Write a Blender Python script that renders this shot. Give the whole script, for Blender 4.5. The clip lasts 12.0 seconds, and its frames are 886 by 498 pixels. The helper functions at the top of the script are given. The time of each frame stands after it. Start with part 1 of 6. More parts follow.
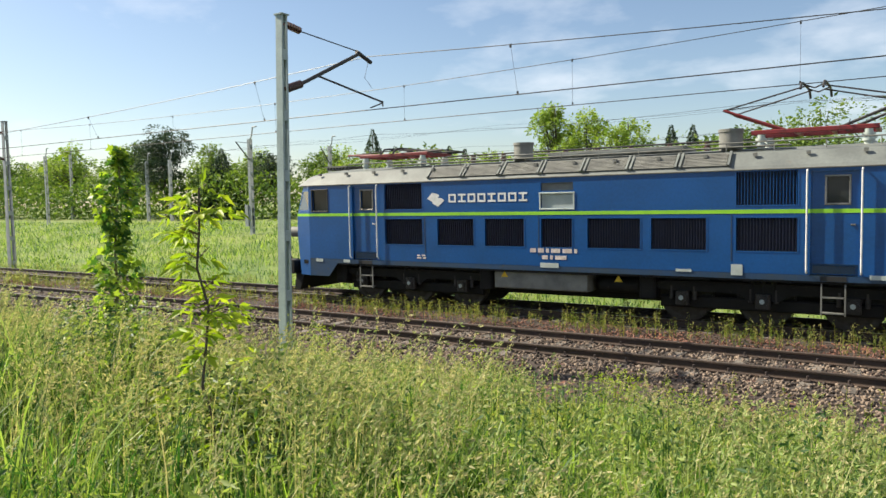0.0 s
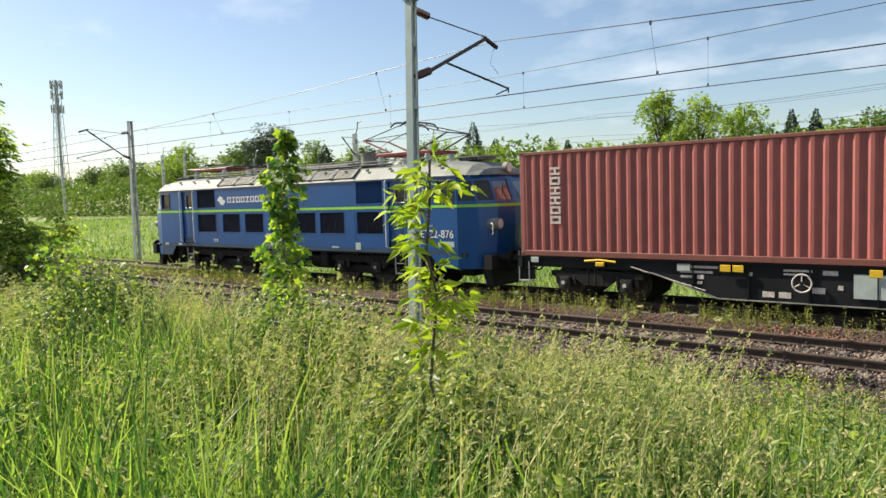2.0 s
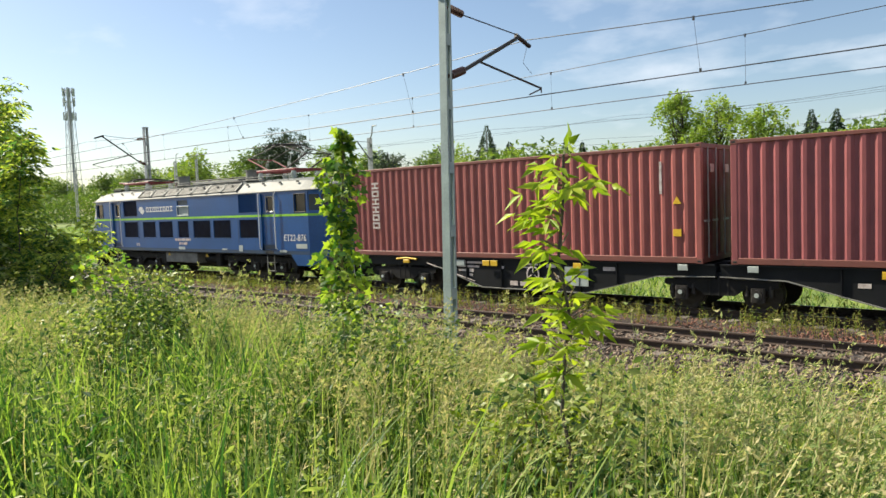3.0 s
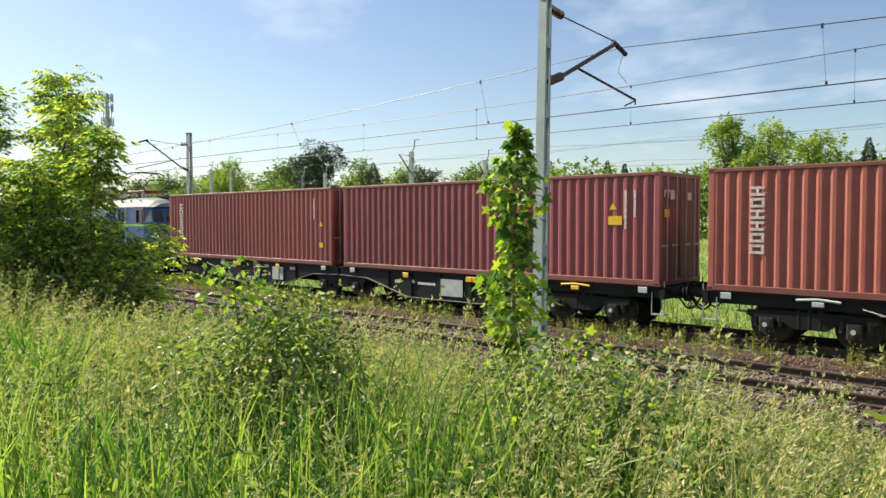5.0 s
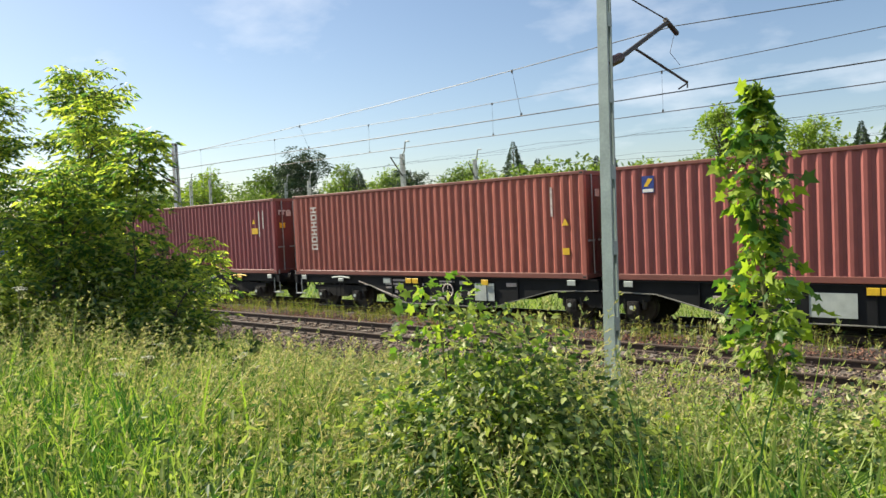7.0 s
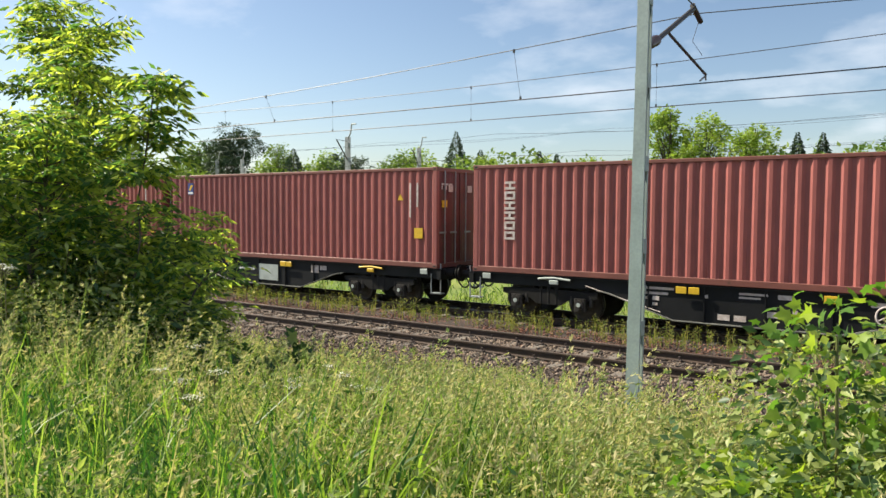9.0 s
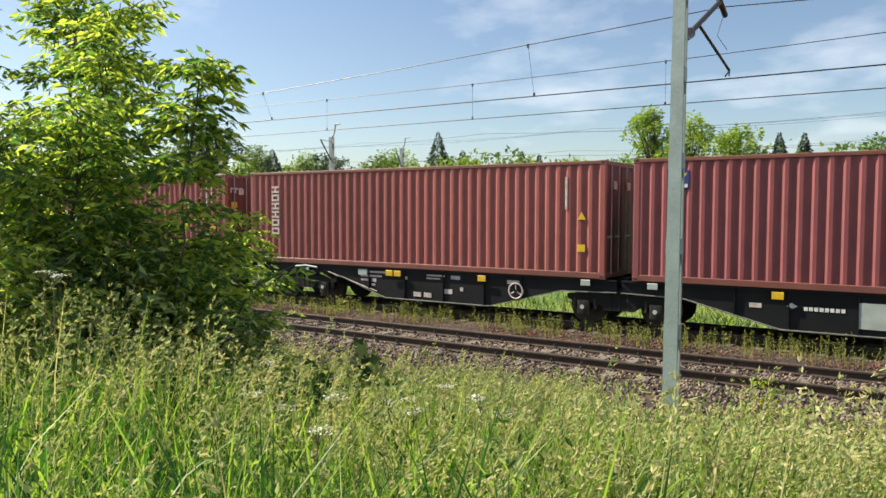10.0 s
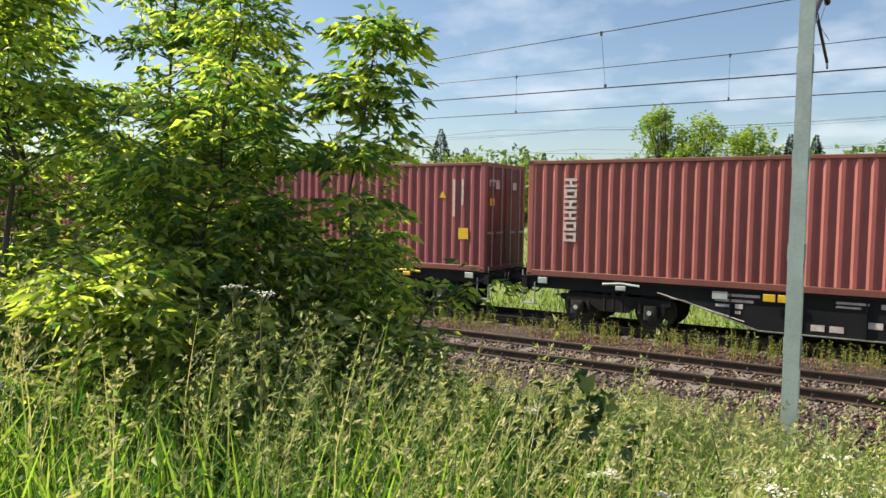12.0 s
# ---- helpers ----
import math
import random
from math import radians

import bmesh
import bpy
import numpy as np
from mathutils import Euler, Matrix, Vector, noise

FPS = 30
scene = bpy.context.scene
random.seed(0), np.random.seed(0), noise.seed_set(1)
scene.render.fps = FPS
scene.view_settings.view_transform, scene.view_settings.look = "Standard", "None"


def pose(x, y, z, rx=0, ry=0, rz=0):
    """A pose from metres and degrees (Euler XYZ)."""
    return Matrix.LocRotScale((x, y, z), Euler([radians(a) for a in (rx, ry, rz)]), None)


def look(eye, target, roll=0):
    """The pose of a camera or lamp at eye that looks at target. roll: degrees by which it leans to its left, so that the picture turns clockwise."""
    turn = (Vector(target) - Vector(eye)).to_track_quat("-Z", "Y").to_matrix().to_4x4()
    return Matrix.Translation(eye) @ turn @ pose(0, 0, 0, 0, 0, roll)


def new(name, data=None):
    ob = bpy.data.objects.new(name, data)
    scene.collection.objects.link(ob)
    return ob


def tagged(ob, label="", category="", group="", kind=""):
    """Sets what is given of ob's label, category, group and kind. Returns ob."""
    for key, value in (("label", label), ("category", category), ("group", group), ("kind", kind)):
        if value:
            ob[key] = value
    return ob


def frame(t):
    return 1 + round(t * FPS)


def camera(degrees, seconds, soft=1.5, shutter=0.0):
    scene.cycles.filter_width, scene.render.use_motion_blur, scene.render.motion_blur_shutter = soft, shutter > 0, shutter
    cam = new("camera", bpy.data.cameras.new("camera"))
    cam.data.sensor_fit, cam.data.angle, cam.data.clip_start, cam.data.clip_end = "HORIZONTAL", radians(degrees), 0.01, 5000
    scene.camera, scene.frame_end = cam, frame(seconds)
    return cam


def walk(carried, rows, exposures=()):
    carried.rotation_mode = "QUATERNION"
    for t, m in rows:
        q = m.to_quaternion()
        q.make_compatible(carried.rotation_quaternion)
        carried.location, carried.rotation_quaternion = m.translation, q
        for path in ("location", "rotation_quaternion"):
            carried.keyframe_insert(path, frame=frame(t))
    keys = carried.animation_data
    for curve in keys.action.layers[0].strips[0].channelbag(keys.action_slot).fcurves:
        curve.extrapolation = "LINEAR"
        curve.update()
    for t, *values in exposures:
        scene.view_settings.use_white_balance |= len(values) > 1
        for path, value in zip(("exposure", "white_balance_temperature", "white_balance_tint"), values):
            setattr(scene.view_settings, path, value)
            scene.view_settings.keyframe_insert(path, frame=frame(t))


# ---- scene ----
cam = camera(62.4, 12.0)
METRES, EYE, TILT, LEAN, TURN = 9.8, 2.965, -0.277, 0.042, 32.553
ROWS = [
    (0.0, 0.0, 0.0, 0.0, -0.07, -3.51, 1.08),
    (0.5, -0.015, 0.0054, -0.0021, 1.29, -3.9, 1.49),
    (1.0, -0.0329, 0.0224, -0.0051, 3.43, -4.08, 1.7),
    (1.5, -0.0518, 0.0369, -0.0054, 5.39, -4.22, 1.92),
    (2.0, -0.0824, 0.0482, -0.0081, 7.2, -3.81, 1.7),
    (2.5, -0.1121, 0.0669, -0.0076, 7.59, -3.53, 2.02),
    (4.5, -0.2386, 0.171, -0.0085, 9.43, -2.93, 0.89),
    (5.0, -0.2802, 0.1929, -0.0091, 9.76, -2.08, 0.05),
    (5.5, -0.3186, 0.2186, -0.0102, 9.41, -2.19, 0.26),
    (6.0, -0.3574, 0.2446, -0.0085, 9.72, -1.83, 1.69),
    (6.5, -0.398, 0.267, -0.0069, 8.45, -2.02, 3.28),
    (7.0, -0.4358, 0.2935, -0.009, 7.86, -1.89, 2.57),
    (7.5, -0.4739, 0.3211, -0.0107, 7.16, -2.91, 1.5),
    (9.5, -0.6283, 0.4325, -0.0116, 0.61, -2.61, -0.3),
    (10.0, -0.6695, 0.4579, -0.0135, -0.05, -2.71, -0.15),
    (10.5, -0.7123, 0.4805, -0.0139, -0.24, -3.13, -0.62),
    (11.0, -0.7486, 0.5105, -0.0131, -0.40, -3.74, 0.1),
    (11.5, -0.7856, 0.5374, -0.0131, -0.50, -3.58, -0.28),
    (12.0, -0.8189, 0.5651, -0.0135, -1.09, -2.89, -0.94),
]
walk(cam, [(t, pose(0, 0, EYE, TILT, LEAN, TURN) @ pose(METRES * x, METRES * y, METRES * z, 90 + pitch, roll, yaw)) for t, x, y, z, yaw, pitch, roll in ROWS])
soft_sky = 0.068
sun_dir = Vector((-0.77, -0.17, 0.70)).normalized()
world = bpy.data.worlds.new("sky")
scene.world = world
world.use_nodes = True
wn, wl = world.node_tree.nodes, world.node_tree.links
wn.clear()
sky = wn.new("ShaderNodeTexSky")
sky.sky_type = 'NISHITA'
sky.sun_disc = False
sky.sun_elevation = math.asin(sun_dir.z)
sky.sun_rotation = math.atan2(sun_dir.x, sun_dir.y)
sky.air_density, sky.dust_density, sky.ozone_density = 1.0, 0.8, 1.35
# thin broken cloud over the whole sky
tc = wn.new("ShaderNodeTexCoord")
sep = wn.new("ShaderNodeSeparateXYZ")
wl.new(tc.outputs["Generated"], sep.inputs[0])
zadd = wn.new("ShaderNodeMath"); zadd.operation = 'ADD'; zadd.inputs[1].default_value = 0.22
wl.new(sep.outputs[2], zadd.inputs[0])
dx = wn.new("ShaderNodeMath"); dx.operation = 'DIVIDE'
dy = wn.new("ShaderNodeMath"); dy.operation = 'DIVIDE'
wl.new(sep.outputs[0], dx.inputs[0]); wl.new(zadd.outputs[0], dx.inputs[1])
wl.new(sep.outputs[1], dy.inputs[0]); wl.new(zadd.outputs[0], dy.inputs[1])
comb = wn.new("ShaderNodeCombineXYZ")
wl.new(dx.outputs[0], comb.inputs[0]); wl.new(dy.outputs[0], comb.inputs[1])
cn = wn.new("ShaderNodeTexNoise")
cn.inputs["Scale"].default_value = 1.5; cn.inputs["Detail"].default_value = 7; cn.inputs["Roughness"].default_value = 0.55
wl.new(comb.outputs[0], cn.inputs["Vector"])
cr = wn.new("ShaderNodeValToRGB")
cr.color_ramp.elements[0].position, cr.color_ramp.elements[1].position = 0.46, 0.74
cr.color_ramp.elements[0].color, cr.color_ramp.elements[1].color = (0, 0, 0, 1), (0.75, 0.75, 0.75, 1)
# more of it towards the east
bias = wn.new("ShaderNodeMath"); bias.operation = 'MULTIPLY_ADD'; bias.inputs[1].default_value = 0.16
wl.new(sep.outputs[0], bias.inputs[0]); wl.new(cn.outputs["Fac"], bias.inputs[2])
wl.new(bias.outputs[0], cr.inputs[0])
mixc = wn.new("ShaderNodeMix"); mixc.data_type = 'RGBA'
mixc.inputs["B"].default_value = (8.0, 8.3, 8.8, 1)
wl.new(cr.outputs[0], mixc.inputs["Factor"]); wl.new(sky.outputs[0], mixc.inputs["A"])
bg = wn.new("ShaderNodeBackground"); bg.inputs[1].default_value = soft_sky
wo = wn.new("ShaderNodeOutputWorld")
wl.new(mixc.outputs["Result"], bg.inputs[0]); wl.new(bg.outputs[0], wo.inputs[0])
sun_data = bpy.data.lights.new("sun", 'SUN')
sun_data.energy, sun_data.angle, sun_data.color = 5.0, radians(0.53), (1.0, 0.91, 0.73)
sun = new("sun", sun_data)
sun.matrix_world = look(sun_dir * 60, (0, 0, 0))
scene.view_settings.exposure = 1.05

# ---- materials ----


def mat(name, c1, c2=None, rough=0.6, metal=0.0, scale=6.0, fine=60.0, bump=0.0, c3=None, spot=0.62, coord="Object", island=0.0, objrand=0.0, transl=0.0, spec=0.5, stretch=None, tcol=None):
    """Two-scale procedural surface: broad patches c1 to c2, fine grain, spots of c3."""
    m = bpy.data.materials.new(name)
    m.use_nodes = True
    n, l = m.node_tree.nodes, m.node_tree.links
    n.clear()
    out = n.new("ShaderNodeOutputMaterial")
    b = n.new("ShaderNodeBsdfPrincipled")
    b.inputs["Roughness"].default_value, b.inputs["Metallic"].default_value = rough, metal
    b.inputs["Specular IOR Level"].default_value = min(spec, 0.28) if transl else spec
    co = n.new("ShaderNodeTexCoord")
    vec = co.outputs[coord]
    if stretch:
        mp = n.new("ShaderNodeMapping"); mp.inputs["Scale"].default_value = stretch
        l.new(vec, mp.inputs[0]); vec = mp.outputs[0]
    big = n.new("ShaderNodeTexNoise"); big.inputs["Scale"].default_value = scale; big.inputs["Detail"].default_value = 5
    l.new(vec, big.inputs["Vector"])
    fn = n.new("ShaderNodeTexNoise"); fn.inputs["Scale"].default_value = fine; fn.inputs["Detail"].default_value = 3
    l.new(vec, fn.inputs["Vector"])
    c2 = c2 or tuple(min(1, v * 0.7) for v in c1)
    r = n.new("ShaderNodeValToRGB")
    r.color_ramp.elements[0].position, r.color_ramp.elements[1].position = 0.34, 0.66
    r.color_ramp.elements[0].color, r.color_ramp.elements[1].color = (*c1, 1), (*c2, 1)
    fac = big.outputs["Fac"]
    if island or objrand:
        src = n.new("ShaderNodeNewGeometry").outputs["Random Per Island"] if island else n.new("ShaderNodeObjectInfo").outputs["Random"]
        k = island or objrand
        a = n.new("ShaderNodeMath"); a.operation = 'MULTIPLY_ADD'; a.inputs[1].default_value = k; 
        sb = n.new("ShaderNodeMath"); sb.operation = 'SUBTRACT'; sb.inputs[1].default_value = k / 2
        l.new(src, a.inputs[0]); l.new(fac, sb.inputs[0]); l.new(sb.outputs[0], a.inputs[2])
        fac = a.outputs[0]
    l.new(fac, r.inputs[0])
    col = r.outputs[0]
    if c3:
        sp = n.new("ShaderNodeTexNoise"); sp.inputs["Scale"].default_value = scale * 3.1; sp.inputs["Detail"].default_value = 8; sp.inputs["Roughness"].default_value = 0.7
        l.new(vec, sp.inputs["Vector"])
        rr = n.new("ShaderNodeValToRGB"); rr.color_ramp.elements[0].position, rr.color_ramp.elements[1].position = spot, spot + 0.08
        l.new(sp.outputs["Fac"], rr.inputs[0])
        mx = n.new("ShaderNodeMix"); mx.data_type = 'RGBA'; mx.inputs["B"].default_value = (*c3, 1)
        l.new(rr.outputs[0], mx.inputs["Factor"]); l.new(col, mx.inputs["A"]); col = mx.outputs["Result"]
    mm = n.new("ShaderNodeMix"); mm.data_type = 'RGBA'; mm.blend_type = 'MULTIPLY'; mm.inputs["Factor"].default_value = 0.35
    l.new(col, mm.inputs["A"]); l.new(fn.outputs["Fac"], mm.inputs["B"]); col = mm.outputs["Result"]
    gain = n.new("ShaderNodeMix"); gain.data_type = 'RGBA'; gain.blend_type = 'MULTIPLY'; gain.inputs["Factor"].default_value = 1.0
    gain.inputs["B"].default_value = (1.2, 1.2, 1.2, 1)
    l.new(col, gain.inputs["A"]); col = gain.outputs["Result"]
    l.new(col, b.inputs["Base Color"])
    if bump:
        bp = n.new("ShaderNodeBump"); bp.inputs["Strength"].default_value = bump; bp.inputs["Distance"].default_value = 0.02
        l.new(fn.outputs["Fac"], bp.inputs["Height"]); l.new(bp.outputs[0], b.inputs["Normal"])
    if transl:
        tr = n.new("ShaderNodeBsdfTranslucent")
        tm = n.new("ShaderNodeMix"); tm.data_type = 'RGBA'; tm.blend_type = 'MULTIPLY'; tm.inputs["Factor"].default_value = 1.0
        tm.inputs["B"].default_value = (*(tcol or (1.32, 1.4, 0.62)), 1)
        l.new(col, tm.inputs["A"]); l.new(tm.outputs["Result"], tr.inputs[0])
        ms = n.new("ShaderNodeMixShader"); ms.inputs[0].default_value = transl
        l.new(b.outputs[0], ms.inputs[1]); l.new(tr.outputs[0], ms.inputs[2]); l.new(ms.outputs[0], out.inputs[0])
    else:
        l.new(b.outputs[0], out.inputs[0])
    return m


def glass_mat(name, tint):
    m = bpy.data.materials.new(name)
    m.use_nodes = True
    b = m.node_tree.nodes["Principled BSDF"]
    b.inputs["Base Color"].default_value = (*tint, 1)
    b.inputs["Roughness"].default_value = 0.06
    b.inputs["Transmission Weight"].default_value = 0.15
    b.inputs["Specular IOR Level"].default_value = 0.35
    b.inputs["IOR"].default_value = 1.45
    return m


M_blue = mat("blue_paint", (0.006, 0.070, 0.245), (0.006, 0.058, 0.195), 0.30, scale=0.9, fine=14, c3=(0.02, 0.055, 0.16), spot=0.66)
M_skirt = mat("dusty_blue_paint", (0.010, 0.044, 0.115), (0.026, 0.046, 0.075), 0.45, scale=1.5, fine=20, c3=(0.05, 0.05, 0.05), spot=0.60)
M_green = mat("green_stripe_paint", (0.27, 0.60, 0.03), (0.22, 0.50, 0.03), 0.45, scale=3)
M_roofgrey = mat("roof_grey_paint", (0.16, 0.175, 0.165), (0.11, 0.12, 0.115), 0.65, scale=1.6, fine=18, c3=(0.13, 0.12, 0.10), spot=0.6)
M_vent = mat("vent_grey", (0.20, 0.20, 0.18), (0.13, 0.13, 0.12), 0.7, scale=3)
M_louvre = mat("dark_louvre", (0.012, 0.018, 0.05), (0.008, 0.01, 0.03), 0.55, scale=5)
M_black = mat("black_underframe", (0.009, 0.009, 0.010), (0.016, 0.015, 0.014), 0.65, spec=0.2, scale=2.5, fine=30, c3=(0.045, 0.036, 0.028), spot=0.62)
M_wagon = mat("black_wagon_paint", (0.008, 0.009, 0.011), (0.014, 0.015, 0.017), 0.55, spec=0.2, scale=1.2, fine=25, c3=(0.035, 0.031, 0.028), spot=0.68)
M_steel = mat("worn_steel", (0.30, 0.29, 0.28), (0.18, 0.17, 0.16), 0.4, 0.8, scale=8)
M_wheel = mat("greasy_wheel_steel", (0.045, 0.04, 0.037), (0.025, 0.022, 0.02), 0.55, 0.3, scale=9)
M_red = mat("red_pantograph_paint", (0.20, 0.018, 0.022), (0.12, 0.014, 0.015), 0.5, scale=5)
M_white = mat("white_paint", (0.72, 0.72, 0.70), (0.58, 0.58, 0.56), 0.55, scale=8, fine=40)
M_offwhite = mat("weathered_white_paint", (0.62, 0.56, 0.53), (0.42, 0.35, 0.32), 0.65, scale=9, fine=40, c3=(0.25, 0.08, 0.06), spot=0.60)
M_yellow = mat("yellow_paint", (0.72, 0.46, 0.02), (0.60, 0.38, 0.02), 0.5, scale=9)
M_plate = mat("pale_plate", (0.42, 0.47, 0.44), (0.34, 0.38, 0.36), 0.6, scale=5, fine=60)
M_logoblue = mat("label_blue", (0.02, 0.05, 0.25), None, 0.5, scale=9)
M_grille = mat("rubber_black", (0.015, 0.015, 0.016), None, 0.7, scale=9)
M_glass = glass_mat("cab_glass", (0.03, 0.036, 0.036))
M_interior = mat("cab_interior", (0.035, 0.036, 0.034), (0.02, 0.022, 0.02), 0.8, scale=2)
M_lens = glass_mat("lamp_glass", (0.55, 0.55, 0.5))
M_insul = mat("insulator_brown", (0.10, 0.055, 0.045), None, 0.25, scale=9)
M_mast = mat("mast_grey_green_paint", (0.30, 0.37, 0.365), (0.23, 0.29, 0.285), 0.6, scale=2.2, fine=25, c3=(0.22, 0.20, 0.16), spot=0.70)
M_galv = mat("galvanised_steel", (0.33, 0.35, 0.36), (0.24, 0.26, 0.27), 0.55, 0.3, scale=3)
M_arm = mat("dark_bracket_steel", (0.035, 0.035, 0.04), (0.05, 0.045, 0.04), 0.6, 0.4, scale=8)
M_wire = mat("wire_copper_dark", (0.05, 0.05, 0.048), None, 0.5, 0.3, scale=9)
M_rail = mat("rusty_rail", (0.060, 0.038, 0.028), (0.040, 0.028, 0.022), 0.7, 0.1, scale=3, fine=40, c3=(0.11, 0.06, 0.04), spot=0.6)
M_railtop = mat("rail_running_surface", (0.26, 0.22, 0.19), (0.17, 0.13, 0.11), 0.35, 0.7, scale=4, stretch=(0.1, 4, 4))
M_sleeper = mat("weathered_concrete_sleeper", (0.15, 0.13, 0.11), (0.08, 0.068, 0.058), 0.85, scale=3, fine=35, bump=0.4, c3=(0.08, 0.06, 0.05), spot=0.6, objrand=0.5)
M_clip = mat("rusty_fastening", (0.05, 0.035, 0.03), None, 0.8, scale=9)
M_ballast = mat("ballast_stones", (0.22, 0.165, 0.125), (0.042, 0.031, 0.025), 0.9, scale=0.7, fine=30, bump=0.5, island=1.1, c3=(0.20, 0.085, 0.06), spot=0.66)
M_bed = mat("ballast_bed", (0.05, 0.036, 0.03), (0.028, 0.021, 0.018), 0.95, scale=1.2, fine=22, bump=0.9, c3=(0.17, 0.072, 0.045), spot=0.56)
M_redstone = mat("reddish_stones", (0.24, 0.12, 0.085), (0.085, 0.05, 0.038), 0.9, scale=0.5, fine=30, bump=0.5, island=0.9, c3=(0.26, 0.10, 0.06), spot=0.58)
M_soil = mat("grassy_soil", (0.028, 0.04, 0.012), (0.05, 0.05, 0.018), 0.95, scale=0.5, fine=9, bump=0.8, c3=(0.11, 0.09, 0.045), spot=0.63)
M_field = mat("meadow_ground", (0.09, 0.15, 0.028), (0.20, 0.23, 0.05), 0.95, scale=0.22, fine=3, bump=0.8, c3=(0.06, 0.10, 0.025), spot=0.60)
M_grass = mat("green_grass", (0.036, 0.102, 0.026), (0.28, 0.37, 0.10), 0.45, scale=1.1, fine=4, island=0.9, transl=0.48, spec=0.35)
M_drygrass = mat("sunlit_yellow_grass", (0.12, 0.18, 0.035), (0.42, 0.40, 0.11), 0.5, scale=0.5, fine=4, island=0.8, transl=0.48, spec=0.35)
M_lush = mat("lush_grass", (0.040, 0.125, 0.024), (0.28, 0.40, 0.075), 0.42, scale=0.7, fine=4, island=0.8, transl=0.5, spec=0.35)
M_straw = mat("dry_grass_heads", (0.52, 0.47, 0.25), (0.25, 0.33, 0.11), 0.7, scale=0.5, fine=5, island=0.7, transl=0.42, tcol=(1.1, 1.1, 0.7))
M_tuft = mat("track_weeds", (0.13, 0.18, 0.035), (0.27, 0.25, 0.09), 0.6, scale=0.4, fine=5, island=1.0, transl=0.4)
M_leaf = mat("maple_leaf", (0.055, 0.13, 0.028), (0.30, 0.40, 0.05), 0.42, scale=0.9, fine=6, island=0.9, transl=0.5)
M_leafy = mat("young_yellow_green_leaf", (0.22, 0.32, 0.02), (0.35, 0.42, 0.04), 0.45, scale=1.5, fine=6, island=0.8, transl=0.45)
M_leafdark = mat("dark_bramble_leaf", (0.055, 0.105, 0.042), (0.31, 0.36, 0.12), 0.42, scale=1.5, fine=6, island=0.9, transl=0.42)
M_ash = mat("compound_leaf", (0.075, 0.155, 0.050), (0.41, 0.47, 0.10), 0.42, scale=0.7, fine=5, island=0.9, transl=0.64)
M_vine = mat("sunlit_vine_leaf", (0.10, 0.20, 0.035), (0.33, 0.43, 0.06), 0.45, scale=1.2, fine=6, island=0.9, transl=0.5)
M_bark = mat("bark", (0.09, 0.075, 0.055), (0.06, 0.05, 0.04), 0.9, scale=5, fine=40, bump=0.6)
M_stem = mat("green_stem", (0.12, 0.14, 0.04), (0.14, 0.10, 0.05), 0.6, scale=5)
M_far = mat("far_broadleaf", (0.085, 0.15, 0.035), (0.17, 0.24, 0.05), 0.6, scale=0.14, fine=2, island=0.9, transl=0.3)
M_farbright = mat("far_bright_broadleaf", (0.19, 0.29, 0.05), (0.30, 0.38, 0.07), 0.6, scale=0.14, fine=2, island=0.9, transl=0.35)
M_fardark = mat("far_conifer", (0.030, 0.060, 0.040), (0.075, 0.11, 0.06), 0.65, scale=0.2, fine=2, island=0.9, transl=0.12)
M_herb = mat("leafy_herb", (0.045, 0.105, 0.03), (0.29, 0.35, 0.115), 0.5, scale=0.6, fine=5, island=0.9, transl=0.45)
M_umbel = mat("white_umbel", (0.75, 0.75, 0.66), None, 0.7, scale=9, transl=0.2, tcol=(1, 1, 0.9))


def container_mat(name, a, b):
    return mat(name, a, b, 0.55, scale=0.55, fine=5, bump=0.35, c3=(0.12, 0.045, 0.03), spot=0.67, stretch=(1, 1, 0.40))


M_cont = [container_mat("container_red_paint", (0.33, 0.094, 0.082), (0.26, 0.076, 0.067)),
          container_mat("container_maroon_paint", (0.28, 0.073, 0.076), (0.215, 0.058, 0.063)),
          container_mat("container_orange_red_paint", (0.37, 0.108, 0.078), (0.30, 0.088, 0.066))]
# door-end red is darkened: the shade of the sunless end is in the colour
M_contend = mat("container_shaded_end_paint", (0.16, 0.038, 0.036), (0.11, 0.03, 0.03), 0.6, scale=1, c3=(0.10, 0.04, 0.03), spot=0.64)
M_contrail = mat("container_rail_paint", (0.20, 0.066, 0.05), (0.15, 0.05, 0.04), 0.6, scale=1.5, c3=(0.10, 0.045, 0.03), spot=0.6)

# ---- geometry helpers ----


